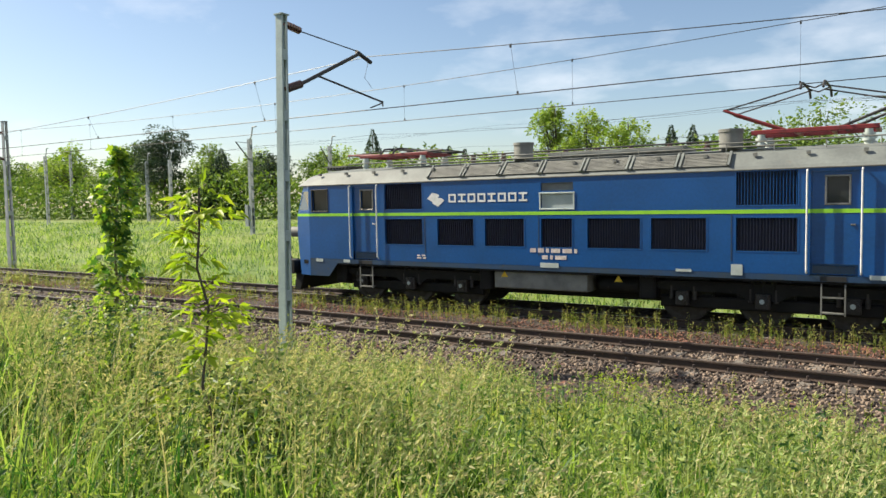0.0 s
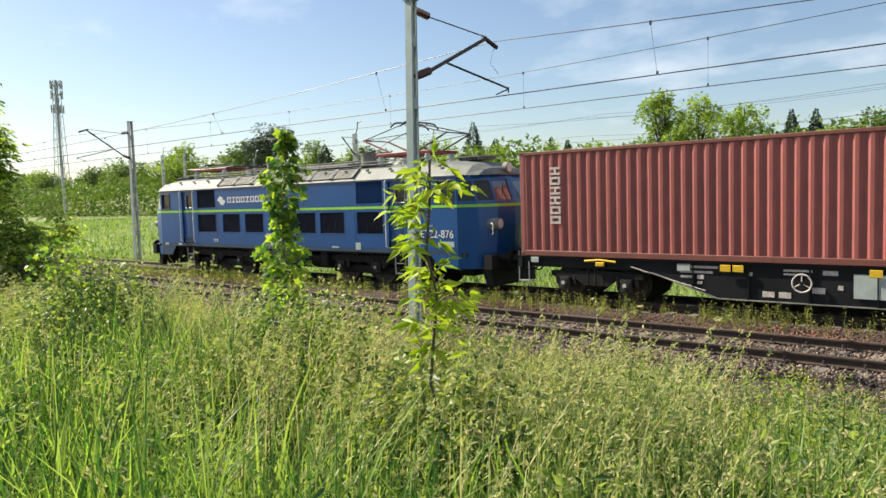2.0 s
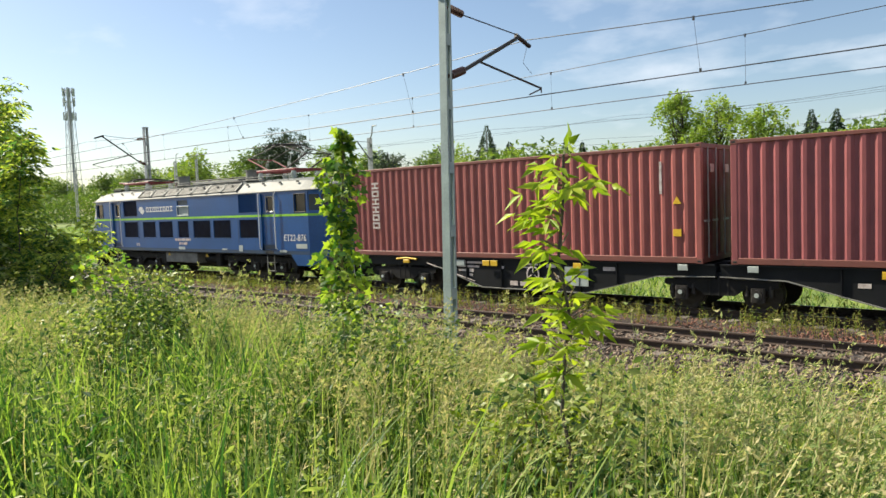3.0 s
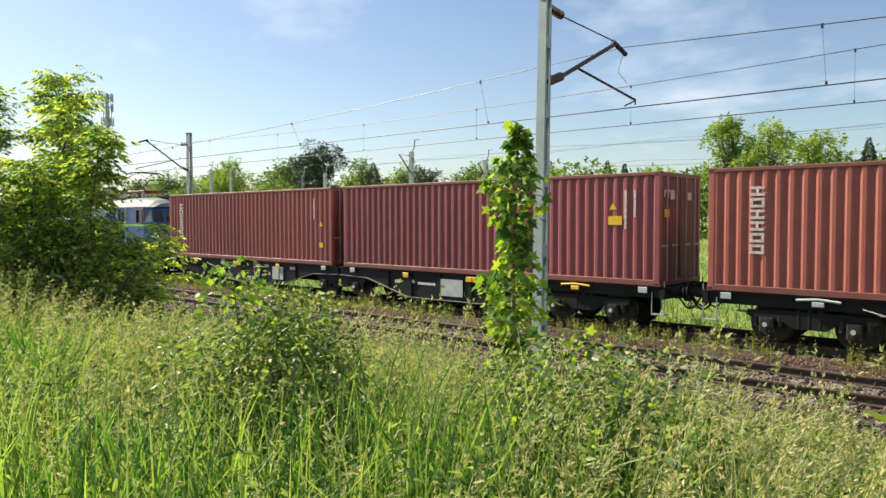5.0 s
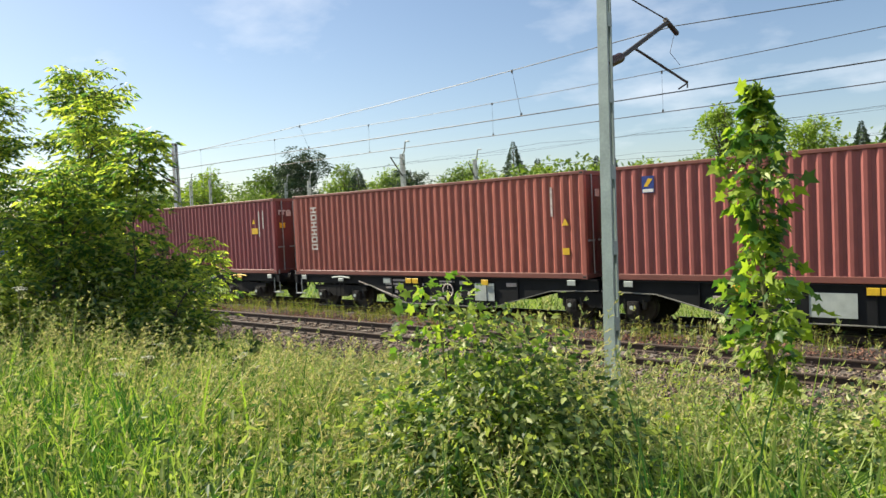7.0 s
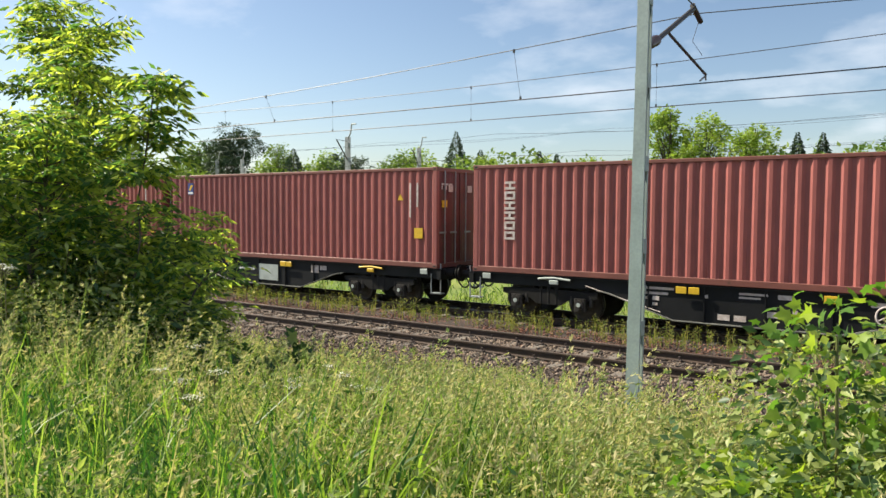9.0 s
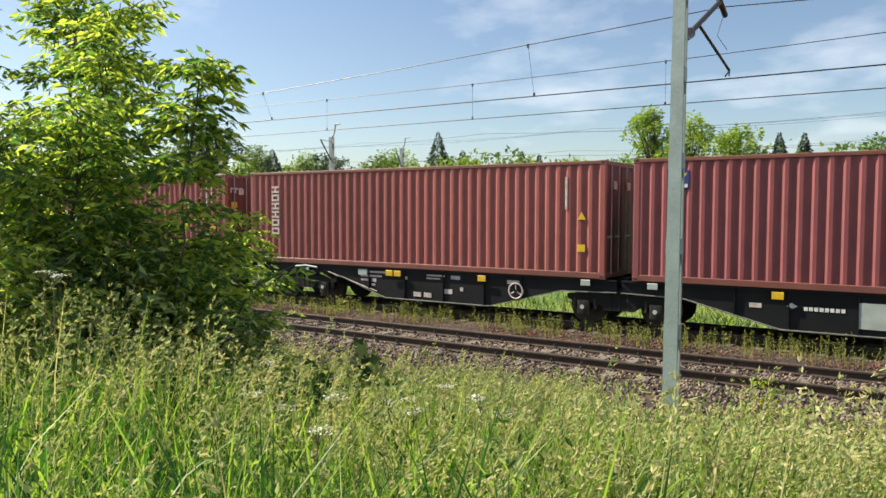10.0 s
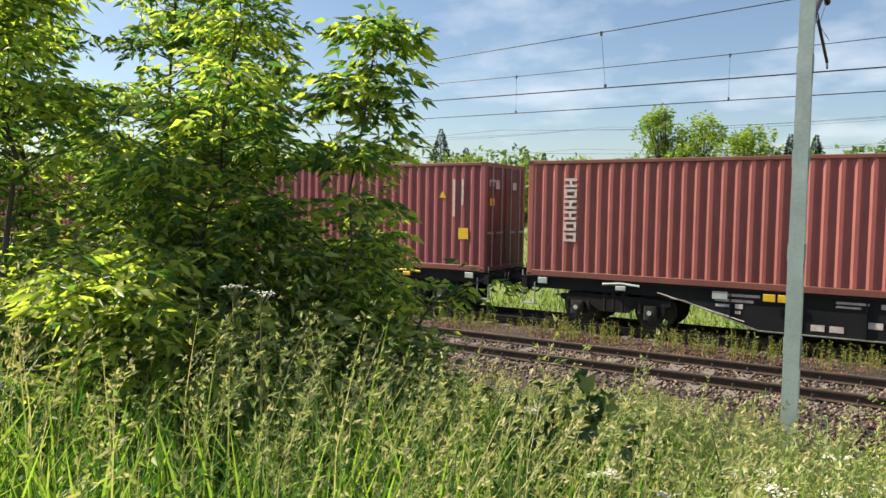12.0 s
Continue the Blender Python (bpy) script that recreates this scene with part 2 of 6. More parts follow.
class Geo:
    """Gathers vertices and faces of one mesh."""

    def __init__(self):
        self.v, self.f, self.smooth = [], [], []

    def add(self, vs, fs, smooth=False):
        o = len(self.v)
        self.v += [tuple(p) for p in vs]
        self.f += [tuple(i + o for i in q) for q in fs]
        self.smooth += [smooth] * len(fs)
        return self

    def prism(self, prof, axis, a, b, smooth=False):
        """A closed outline of pairs, drawn out along an axis from a to b. Pairs are (y,z), (x,z) or (x,y)."""
        def put(p, w):
            return {"x": (w, p[0], p[1]), "y": (p[0], w, p[1]), "z": (p[0], p[1], w)}[axis]
        n = len(prof)
        vs = [put(p, a) for p in prof] + [put(p, b) for p in prof]
        fs = [(i, (i + 1) % n, n + (i + 1) % n, n + i) for i in range(n)]
        self.add(vs, fs, smooth)
        return self.add(vs, [tuple(range(n))[::-1], tuple(range(n, 2 * n))])

    def box(self, x0, x1, y0, y1, z0, z1, c=0.0):
        """A box whose long edges are chamfered by c."""
        d = {"x": x1 - x0, "y": y1 - y0, "z": z1 - z0}
        ax = max(d, key=lambda k: d[k])
        r = {"x": (y0, y1, z0, z1), "y": (x0, x1, z0, z1), "z": (x0, x1, y0, y1)}[ax]
        a, b = {"x": (x0, x1), "y": (y0, y1), "z": (z0, z1)}[ax]
        u0, u1, w0, w1 = r
        c = min(c, (u1 - u0) * 0.4, (w1 - w0) * 0.4)
        if c <= 0:
            prof = [(u0, w0), (u1, w0), (u1, w1), (u0, w1)]
        else:
            prof = [(u0 + c, w0), (u1 - c, w0), (u1, w0 + c), (u1, w1 - c), (u1 - c, w1), (u0 + c, w1), (u0, w1 - c), (u0, w0 + c)]
        return self.prism(prof, ax, a, b)

    def cyl(self, p, q, r, n=12, r2=None, caps=True):
        p, q = Vector(p), Vector(q)
        r2 = r if r2 is None else r2
        w = (q - p).normalized()
        u = w.orthogonal().normalized()
        v = w.cross(u)
        vs = []
        for c, rad in ((p, r), (q, r2)):
            vs += [c + (u * math.cos(2 * math.pi * i / n) + v * math.sin(2 * math.pi * i / n)) * rad for i in range(n)]
        self.add(vs, [(i, (i + 1) % n, n + (i + 1) % n, n + i) for i in range(n)], n > 5)
        if caps:
            self.add(vs, [tuple(range(n))[::-1], tuple(range(n, 2 * n))])
        return self

    def tube(self, pts, r, n=6):
        for a, b in zip(pts[:-1], pts[1:]):
            self.cyl(a, b, r, n)
        return self

    def ring(self, c, axis, r, t, n=20):
        """A hoop of radius r and thickness t round an axis through c."""
        c, w = Vector(c), Vector(axis).normalized()
        u = w.orthogonal().normalized()
        v = w.cross(u)
        pts = [c + (u * math.cos(2 * math.pi * i / n) + v * math.sin(2 * math.pi * i / n)) * r for i in range(n + 1)]
        return self.tube(pts, t, 6)

    def mesh(self, name):
        me = bpy.data.meshes.new(name)
        me.from_pydata(self.v, [], self.f)
        bmx = bmesh.new()
        bmx.from_mesh(me)
        bmesh.ops.recalc_face_normals(bmx, faces=bmx.faces)
        bmx.to_mesh(me)
        bmx.free()
        me.polygons.foreach_set("use_smooth", self.smooth)
        me.update()
        return me


def part(name, geo, material, parent=None, label="", at=None):
    me = geo if isinstance(geo, bpy.types.Mesh) else geo.mesh(name)
    if material is not None and not me.materials:
        me.materials.append(material)
    ob = new(name, me)
    if parent is not None:
        ob.parent = parent
    if at is not None:
        ob.matrix_basis = at
    if label:
        ob["label"] = label
    return ob


def thing(name, label, category, group="", kind="", at=None):
    ob = new(name)
    ob.empty_display_size = 0.2
    tagged(ob, label, category, group, kind)
    if at is not None:
        ob.matrix_basis = at
    return ob


def mesh_np(name, verts, faces, material):
    """A mesh straight from arrays; faces are triangles or quads, all of one size."""
    me = bpy.data.meshes.new(name)
    verts = np.asarray(verts, dtype=np.float32).reshape(-1, 3)
    faces = np.asarray(faces, dtype=np.int32)
    k = faces.shape[1]
    me.vertices.add(len(verts))
    me.vertices.foreach_set("co", verts.ravel())
    me.loops.add(faces.size)
    me.loops.foreach_set("vertex_index", faces.ravel())
    me.polygons.add(len(faces))
    me.polygons.foreach_set("loop_start", np.arange(0, faces.size, k, dtype=np.int32))
    me.polygons.foreach_set("loop_total", np.full(len(faces), k, dtype=np.int32))
    me.update(calc_edges=True)
    me.materials.append(material)
    return me

# ---- ground ----
RNG = np.random.default_rng(7)
TRACK_A, TRACK_B = 14.23, 18.47
PROFILE_Y = [-400, -6, -1, 1.5, 3.0, 5.0, 7.5, 9.5, 10.6, 12.2, 21.0, 24, 30, 38, 46, 60, 90, 200, 900]
PROFILE_Z = [1.2, 1.35, 1.32, 1.24, 1.08, 0.72, 0.25, -0.22, -0.56, -0.75, -0.62, -0.42, 0.05, 0.75, 1.2, 1.6, 2.2, 3.0, 3.0]


def ground_z(x, y):
    z = np.interp(y, PROFILE_Y, PROFILE_Z)
    return z + 0.05 * np.sin(x * 0.9 + y * 0.6) + 0.04 * np.sin(x * 0.37 - y * 1.3)


def build_ground():
    xs = np.concatenate([[-900, -400, -200, -120], np.arange(-90, 40.1, 1.0), [60, 100, 200, 400, 900]])
    ys = np.concatenate([[-400, -100, -40, -15], np.arange(-6, 30.1, 0.75), np.arange(32, 91, 4.0), [120, 200, 400, 900]])
    gx, gy = np.meshgrid(xs, ys)
    gz = ground_z(gx, gy)
    v = np.stack([gx, gy, gz], -1).reshape(-1, 3)
    w, h = len(xs), len(ys)
    i = (np.arange(h - 1)[:, None] * w + np.arange(w - 1)[None, :]).ravel()
    f = np.stack([i, i + 1, i + w + 1, i + w], 1)
    ob = part("ground", mesh_np("ground", v, f, M_soil), None)
    me = ob.data
    me.materials.append(M_field)
    cy = v[f].mean(1)[:, 1]
    me.polygons.foreach_set("material_index", (cy > 21).astype(np.int32))
    me.polygons.foreach_set("use_smooth", np.ones(len(f), dtype=bool))
    tagged(ob, "uneven grassy bank falling to the railway and rising meadow", "ground", kind="structure")


build_ground()


def ballast_profile(x):
    j = 0.03 * math.sin(x * 1.7) + 0.03 * math.sin(x * 0.63 + 1)
    return [(10.35 + j * 5, -0.66), (12.3 + j, -0.25), (12.7, -0.2), (15.8, -0.2), (16.3, -0.27 + j), (16.8, -0.24 + j), (17.1, -0.2), (19.9, -0.2), (20.4, -0.3), (21.4, -0.72)]


def build_ballast_bed():
    xs = np.concatenate([[-400, -200, -120, -80], np.arange(-60, 25, 0.5), [40, 80, 200, 400]])
    v, f = [], []
    for x in xs:
        v += [(x, a, b) for a, b in ballast_profile(x)]
    n = 10
    for i in range(len(xs) - 1):
        f += [(i * n + k, (i + 1) * n + k, (i + 1) * n + k + 1, i * n + k + 1) for k in range(n - 1)]
    ob = part("ballast_bed", mesh_np("ballast_bed", v, f, M_bed), None)
    tagged(ob, "dark brown ballast bed under both tracks", "ballast", kind="structure")


build_ballast_bed()

# ---- tracks ----
RAIL = [(-0.075, -0.172), (0.075, -0.172), (0.075, -0.160), (0.014, -0.142), (0.011, -0.048), (0.036, -0.036), (0.037, -0.008), (0.026, 0.0), (-0.026, 0.0), (-0.037, -0.008), (-0.036, -0.036), (-0.011, -0.048), (-0.014, -0.142), (-0.075, -0.160)]


def build_track(yc, label):
    tr = thing("railway_track", label, "railway track", at=pose(0, yc, 0))
    for s in (-0.7525, 0.7525):
        g = Geo().prism([(a + s, b) for a, b in RAIL], "x", -420, 420)
        rl = part("rail", g, M_rail, tr, "rust-brown steel rail")
        part("running_surface", Geo().box(-420, 420, s - 0.022, s + 0.022, 0.0005, 0.003), M_railtop, rl, "dull worn rail head")
    prof = [(-0.13, -0.30), (0.13, -0.30), (0.11, -0.172), (-0.11, -0.172)]
    sl = Geo().prism(prof, "y", -1.3, 1.3).mesh("sleeper")
    sl.materials.append(M_sleeper)
    cm = Geo().box(-0.05, 0.05, -0.05, 0.05, -0.172, -0.135, 0.01).cyl((0, 0, -0.14), (0, 0, -0.07), 0.022, 6).mesh("fastening")
    cm.materials.append(M_clip)
    x = -95.0
    while x < 22:
        j = random.uniform(-0.02, 0.02)
        part("sleeper", sl, None, tr, at=pose(x + j, random.uniform(-0.03, 0.03), random.uniform(-0.012, 0.004), 0, 0, random.uniform(-1, 1)))
        if -34 < x < 4:
            for s in (-0.8575, -0.6475, 0.6475, 0.8575):
                part("fastening", cm, None, tr, at=pose(x + j, s, 0))
        x += 0.62
    return tr


build_track(TRACK_A, "disused rusty railway track on concrete sleepers")
build_track(TRACK_B, "railway track under the passing goods train")


def stones(name, count, x0, x1, yfun, size, label, material=None):
    """Broken ballast stones: squashed, turned octahedra with cut corners."""
    base = np.array([(1, 0, 0), (-1, 0, 0), (0, 1, 0), (0, -1, 0), (0, 0, 1), (0, 0, -1)], float)
    tri = np.array([(0, 2, 4), (2, 1, 4), (1, 3, 4), (3, 0, 4), (2, 0, 5), (1, 2, 5), (3, 1, 5), (0, 3, 5)])
    x = RNG.uniform(x0, x1, count)
    y, z = yfun(x, count)
    sc = RNG.uniform(0.55, 1.3, (count, 1, 3)) * size * np.array([1, 1, 0.75])
    q = RNG.normal(size=(count, 3, 3))
    u = q[:, 0] / np.linalg.norm(q[:, 0], axis=1, keepdims=True)
    w = np.cross(u, q[:, 1]); w /= np.linalg.norm(w, axis=1, keepdims=True)
    t = np.cross(w, u)
    R = np.stack([u, w, t], 1)
    vv = np.einsum('nij,nkj->nki', R.transpose(0, 2, 1), (base[None] * sc) + RNG.normal(size=(count, 6, 3)) * size * 0.18)
    vv += np.stack([x, y, z], 1)[:, None, :]
    ff = (tri[None] + 6 * np.arange(count)[:, None, None]).reshape(-1, 3)
    ob = part(name, mesh_np(name, vv, ff, material or M_ballast), None)
    return tagged(ob, label, "ballast", kind="stuff")


def near_shoulder(x, n):
    y = np.where(RNG.uniform(0, 1, n) < 0.6, RNG.uniform(10.45, 13.3, n), RNG.uniform(13.3, 15.6, n))
    prof = ballast_profile(0)
    z = np.interp(y, [p[0] for p in prof], [p[1] for p in prof])
    return y, z + RNG.uniform(-0.015, 0.03, n)


def middle_strip(x, n):
    y = RNG.uniform(15.5, 17.4, n)
    prof = ballast_profile(0)
    z = np.interp(y, [p[0] for p in prof], [p[1] for p in prof])
    return y, z + RNG.uniform(-0.015, 0.02, n)


stones("ballast_stones", 38000, -32, 2, near_shoulder, 0.040, "grey-brown crushed ballast stones along the disused track")
stones("ballast_stones", 10000, -34, 3, middle_strip, 0.03, "reddish-brown small stones between the two tracks", M_redstone)

# ---- train ----
TRAIN_T = [0.5 * i for i in range(25)]


def head_x(t):
    """Place of the first container's leading edge along the track."""
    return 3.17 - 7.734 * t - 0.0469 * t * t


MOVERS = []      # (thing, offset from head_x)
WHEELS = []      # (wheelset, radius, place in its bogie)


def wheelset_mesh(r):
    g = Geo()
    g.cyl((0, -1.0, 0), (0, 1.0, 0), 0.085, 12)
    for s in (-1, 1):
        y = s * 0.72
        g.cyl((0, y - 0.055, 0), (0, y + 0.055, 0), r, 28)
        g.cyl((0, y + s * 0.0, 0), (0, y - s * 0.085, 0), r + 0.03, 28)
        g.cyl((0, y + s * 0.055, 0), (0, y + s * 0.075, 0), r * 0.82, 24, r * 0.62)
        g.cyl((0, y + s * 0.07, 0), (0, y + s * 0.2, 0), 0.14, 14)
        for k in range(4):
            a = k * math.pi / 2
            g.box(math.cos(a) * r * 0.45 - 0.03, math.cos(a) * r * 0.45 + 0.03, y + s * 0.06 - 0.02, y + s * 0.06 + 0.03, math.sin(a) * r * 0.45 - 0.03, math.sin(a) * r * 0.45 + 0.03)
    return g.mesh("wheelset")


def bogie(parent, xc, base, r, axles, frame_z, length, wheel_mesh, name="bogie"):
    """Side frames with axle boxes and springs, and turning wheelsets."""
    bg_ = new(name)
    bg_.parent = parent
    bg_.matrix_basis = pose(xc, 0, 0)
    xs = [(-base / 2 + base * i / (axles - 1)) for i in range(axles)]
    for s in (-1, 1):
        g = Geo()
        y0, y1 = sorted((s * 0.98, s * 1.10))
        h = length / 2
        prof = [(-h, frame_z + 0.10), (-h, frame_z - 0.02), (-h + 0.25, frame_z - 0.10), (-0.55, frame_z - 0.12), (-0.35, frame_z - 0.26), (0.35, frame_z - 0.26), (0.55, frame_z - 0.12), (h - 0.25, frame_z - 0.10), (h, frame_z - 0.02), (h, frame_z + 0.10), (0.6, frame_z + 0.13), (-0.6, frame_z + 0.13)]
        g.prism(prof, "y", y0, y1)
        for k in range(3):
            g.cyl((-0.22 + 0.22 * k, s * 1.04, frame_z - 0.26), (-0.22 + 0.22 * k, s * 1.04, frame_z + 0.22), 0.07, 10)
        part("side_frame", g, M_black, bg_)
        for x in xs:
            a = Geo().box(x - 0.15, x + 0.15, min(s * 1.0, s * 1.19), max(s * 1.0, s * 1.19), r - 0.17, r + 0.15, 0.03)
            a.cyl((x, s * 1.19, r), (x, s * 1.24, r), 0.12, 16)
            for k in (-1, 1):
                a.cyl((x + k * 0.26, s * 1.05, r - 0.05), (x + k * 0.26, s * 1.05, frame_z), 0.06, 8)
            ab = part("axle_box", a, M_wheel, bg_)
            part("axle_cap", Geo().cyl((x, s * 1.24, r), (x, s * 1.255, r), 0.055, 10), M_plate, ab, "pale axle-box cover")
    g = Geo().box(-0.3, 0.3, -1.0, 1.0, frame_z - 0.05, frame_z + 0.22, 0.03)
    part("bolster", g, M_black, bg_)
    for x in xs:
        w = part("wheelset", wheel_mesh, None, bg_, "greasy steel wheels on an axle", at=pose(x, 0, r))
        WHEELS.append((w, r, x))
    return bg_


WHEEL_L = wheelset_mesh(0.60); WHEEL_L.materials.append(M_wheel)
WHEEL_W = wheelset_mesh(0.46); WHEEL_W.materials.append(M_wheel)


def buffer_pair(parent, x, direction):
    for s in (-1, 1):
        g = Geo()
        g.cyl((x, s * 0.875, 1.05), (x + direction * 0.28, s * 0.875, 1.05), 0.125, 14)
        g.cyl((x + direction * 0.22, s * 0.875, 1.05), (x + direction * 0.42, s * 0.875, 1.05), 0.09, 14)
        g.cyl((x + direction * 0.42, s * 0.875, 1.05), (x + direction * 0.45, s * 0.875, 1.05), 0.24, 20)
        part("buffer", g, M_black, parent)


def coupling(parent, x, direction):
    g = Geo()
    g.box(min(x, x + direction * 0.35), max(x, x + direction * 0.35), -0.06, 0.06, 0.98, 1.10, 0.02)
    g.ring((x + direction * 0.45, 0, 1.0), (0, 1, 0), 0.10, 0.028, 14)
    part("screw_coupling", g, M_black, parent)
    for k, y in enumerate((-0.42, 0.35)):
        pts = [(x + direction * (0.0 + 0.62 * i / 8), y, 0.92 - 0.34 * math.sin(math.pi * i / 8)) for i in range(9)]
        part("brake_hose", Geo().tube(pts, 0.024, 7), M_grille, parent, "sagging black rubber brake hose")


# locomotive: x from the leading body end (0) to the trailing end (17.9), y across, z over the rail
LOCO_L, LOCO_W = 18.14, 1.5
NOSE_A, NOSE_B = -0.50, 18.65


def side_panel_with_holes(x0, x1, z0, z1, holes, s, y):
    """A flat side sheet, with rectangular openings left free."""
    g = Geo()
    xs = sorted({x0, x1, *[h[0] for h in holes], *[h[1] for h in holes]})
    zs = sorted({z0, z1, *[h[2] for h in holes], *[h[3] for h in holes]})
    for a, b in zip(xs[:-1], xs[1:]):
        for c, d in zip(zs[:-1], zs[1:]):
            mx, mz = (a + b) / 2, (c + d) / 2
            if any(h[0] < mx < h[1] and h[2] < mz < h[3] for h in holes):
                continue
            g.add([(a, s * y, c), (b, s * y, c), (b, s * y, d), (a, s * y, d)], [(0, 1, 2, 3)])
    for h in holes:
        a, b, c, d = h
        o, i = s * y, s * (y - 0.09)
        q = [(a, c), (b, c), (b, d), (a, d)]
        for k in range(4):
            p, r = q[k], q[(k + 1) % 4]
            g.add([(p[0], o, p[1]), (r[0], o, r[1]), (r[0], i, r[1]), (p[0], i, p[1])], [(0, 1, 2, 3)])
    return g


def block(x, w, z, h, t, y0, y1, barred=False):
    """A plain hollow block standing for one letter of a trade name; barred: an upright between two bars instead."""
    g = Geo().box(x, x + w, y0, y1, z, z + t).box(x, x + w, y0, y1, z + h - t, z + h)
    if barred:
        return g.box(x + w / 2 - t / 2, x + w / 2 + t / 2, y0, y1, z + t, z + h - t)
    return g.box(x, x + t, y0, y1, z + t, z + h - t).box(x + w - t, x + w, y0, y1, z + t, z + h - t)


def build_loco():
    lo = thing("electric_locomotive", "blue electric locomotive with a lime green stripe and grey roof", "locomotive")
    MOVERS.append((lo, -16.4 - 3.17))
    L, W = LOCO_L, LOCO_W
    louv_low = [(3.6, 4.9), (5.4, 6.55), (6.9, 8.05), (8.53, 9.37), (9.77, 11.07), (11.33, 12.57), (13.2, 14.42)]
    louv_up = [(3.6, 4.9), (13.2, 14.42)]
    win_mid = (8.53, 9.40, 2.72, 3.08)
    win_cab = [(0.80, 1.40, 2.72, 3.34), (16.74, 17.34, 2.72, 3.34)]
    doors = [(2.38, 3.28), (14.66, 15.54)]
    holes = [(a, b, 1.74, 2.46) for a, b in louv_low] + [(a, b, 2.74, 3.46) for a, b in louv_up] + [win_mid, (8.53, 9.40, 3.16, 3.36)] + win_cab + [(a, b, 1.26, 3.42) for a, b in doors]
    for s in (-1, 1):
        part("side_wall", side_panel_with_holes(0.65, L - 0.64, 1.50, 3.52, holes, s, W), M_blue, lo)
        part("side_skirt", side_panel_with_holes(0.65, L - 0.64, 1.13, 1.50, [(a, b, 1.26, 1.49) for a, b in doors], s, W - 0.003), M_skirt, lo, "dusty grey-blue lower skirt")
        # end skirts come down over the buffer beam
        for x0, x1 in ((0.65, 1.75), (L - 1.75, L - 0.64)):
            lo_e = x0 < 5
            prof = [(x0, 1.13), (x1, 1.13), (x0 + 0.75, 0.72), (x0, 0.72)] if lo_e else [(x0, 1.13), (x1, 1.13), (x1, 0.72), (x1 - 0.75, 0.72)]
            part("end_skirt", Geo().prism(prof, "y", s * (W - 0.04), s * (W - 0.004)), M_blue if not lo_e else M_skirt, lo)
        y0, y1 = sorted((s * (W + 0.001), s * (W + 0.007)))
        for a, b in ((0.65, 2.38), (3.28, 14.66), (15.54, L - 0.64)):
            part("stripe", Geo().box(a, b, y0, y1, 2.555, 2.64), M_green, lo, "lime green painted stripe")
        for x in (4.98, 13.1, 8.46):
            part("panel_seam", Geo().box(x - 0.012, x + 0.012, y0, y1, 1.52, 2.55), M_skirt, lo)
        for (a, b), (c, d) in [(q, (1.74, 2.46)) for q in louv_low] + [(q, (2.74, 3.46)) for q in louv_up]:
            lv = part("louvre", Geo().box(a, b, min(s * (W - 0.10), s * (W - 0.09)), max(s * (W - 0.10), s * (W - 0.09)), c, d), M_louvre, lo, "dark vertical-slat air intake louvre")
            n = int((b - a) / 0.062)
            sl = Geo()
            for k in range(n):
                x = a + (k + 0.5) * (b - a) / n
                sl.prism([(x - 0.02, s * (W - 0.088)), (x + 0.004, s * (W - 0.01)), (x + 0.014, s * (W - 0.01)), (x - 0.008, s * (W - 0.088))], "z", c + 0.01, d - 0.01)
            part("slats", sl, M_blue if (c > 2.6 and a > 5) else M_louvre, lv)
            fr = Geo()
            for q in ((a - 0.03, b + 0.03, c - 0.03, c), (a - 0.03, b + 0.03, d, d + 0.03), (a - 0.03, a, c, d), (b, b + 0.03, c, d)):
                fr.box(q[0], q[1], y0, y1 + 0.006 if s > 0 else y1, q[2], q[3])
            part("louvre_frame", fr, M_blue, lv)
        for q, nm in [(win_mid, "window")] + [(w, "cab_window") for w in win_cab]:
            a, b, c, d = q
            wd = part(nm, Geo().box(a, b, min(s * (W - 0.06), s * (W - 0.05)), max(s * (W - 0.06), s * (W - 0.05)), c, d), M_glass if nm == "cab_window" else M_plate, lo)
            fr = Geo()
            for e in ((a - 0.04, b + 0.04, c - 0.04, c), (a - 0.04, b + 0.04, d, d + 0.04), (a - 0.04, a, c, d), (b, b + 0.04, c, d)):
                fr.box(e[0], e[1], min(s * (W - 0.02), s * (W + 0.018)), max(s * (W - 0.02), s * (W + 0.018)), e[2], e[3], 0.008)
            part("window_frame", fr, M_grille if nm == "cab_window" else M_plate, wd)
        part("window", Geo().box(8.53, 9.40, min(s * (W - 0.06), s * (W - 0.05)), max(s * (W - 0.06), s * (W - 0.05)), 3.16, 3.36), M_vent, lo)
        for a, b in doors:
            dr = part("door", side_panel_with_holes(a, b, 1.27, 3.42, [(a + 0.30, b - 0.18, 2.76, 3.30)], s, W - 0.06), M_blue, lo)
            dg = Geo().box(a + 0.30, b - 0.18, min(s * (W - 0.10), s * (W - 0.09)), max(s * (W - 0.10), s * (W - 0.09)), 2.76, 3.30)
            part("door_glass", dg, M_glass, dr)
            fr = Geo()
            for e in ((a + 0.26, b - 0.14, 2.72, 2.76), (a + 0.26, b - 0.14, 3.30, 3.34), (a + 0.26, a + 0.30, 2.76, 3.30), (b - 0.18, b - 0.14, 2.76, 3.30)):
                fr.box(e[0], e[1], min(s * (W - 0.062), s * (W - 0.035)), max(s * (W - 0.062), s * (W - 0.035)), e[2], e[3], 0.008)
            part("door_window_frame", fr, M_steel, dr)
            part("stripe", Geo().box(a, b, min(s * (W - 0.059), s * (W - 0.053)), max(s * (W - 0.059), s * (W - 0.053)), 2.555, 2.64), M_green, dr, "lime green painted stripe")
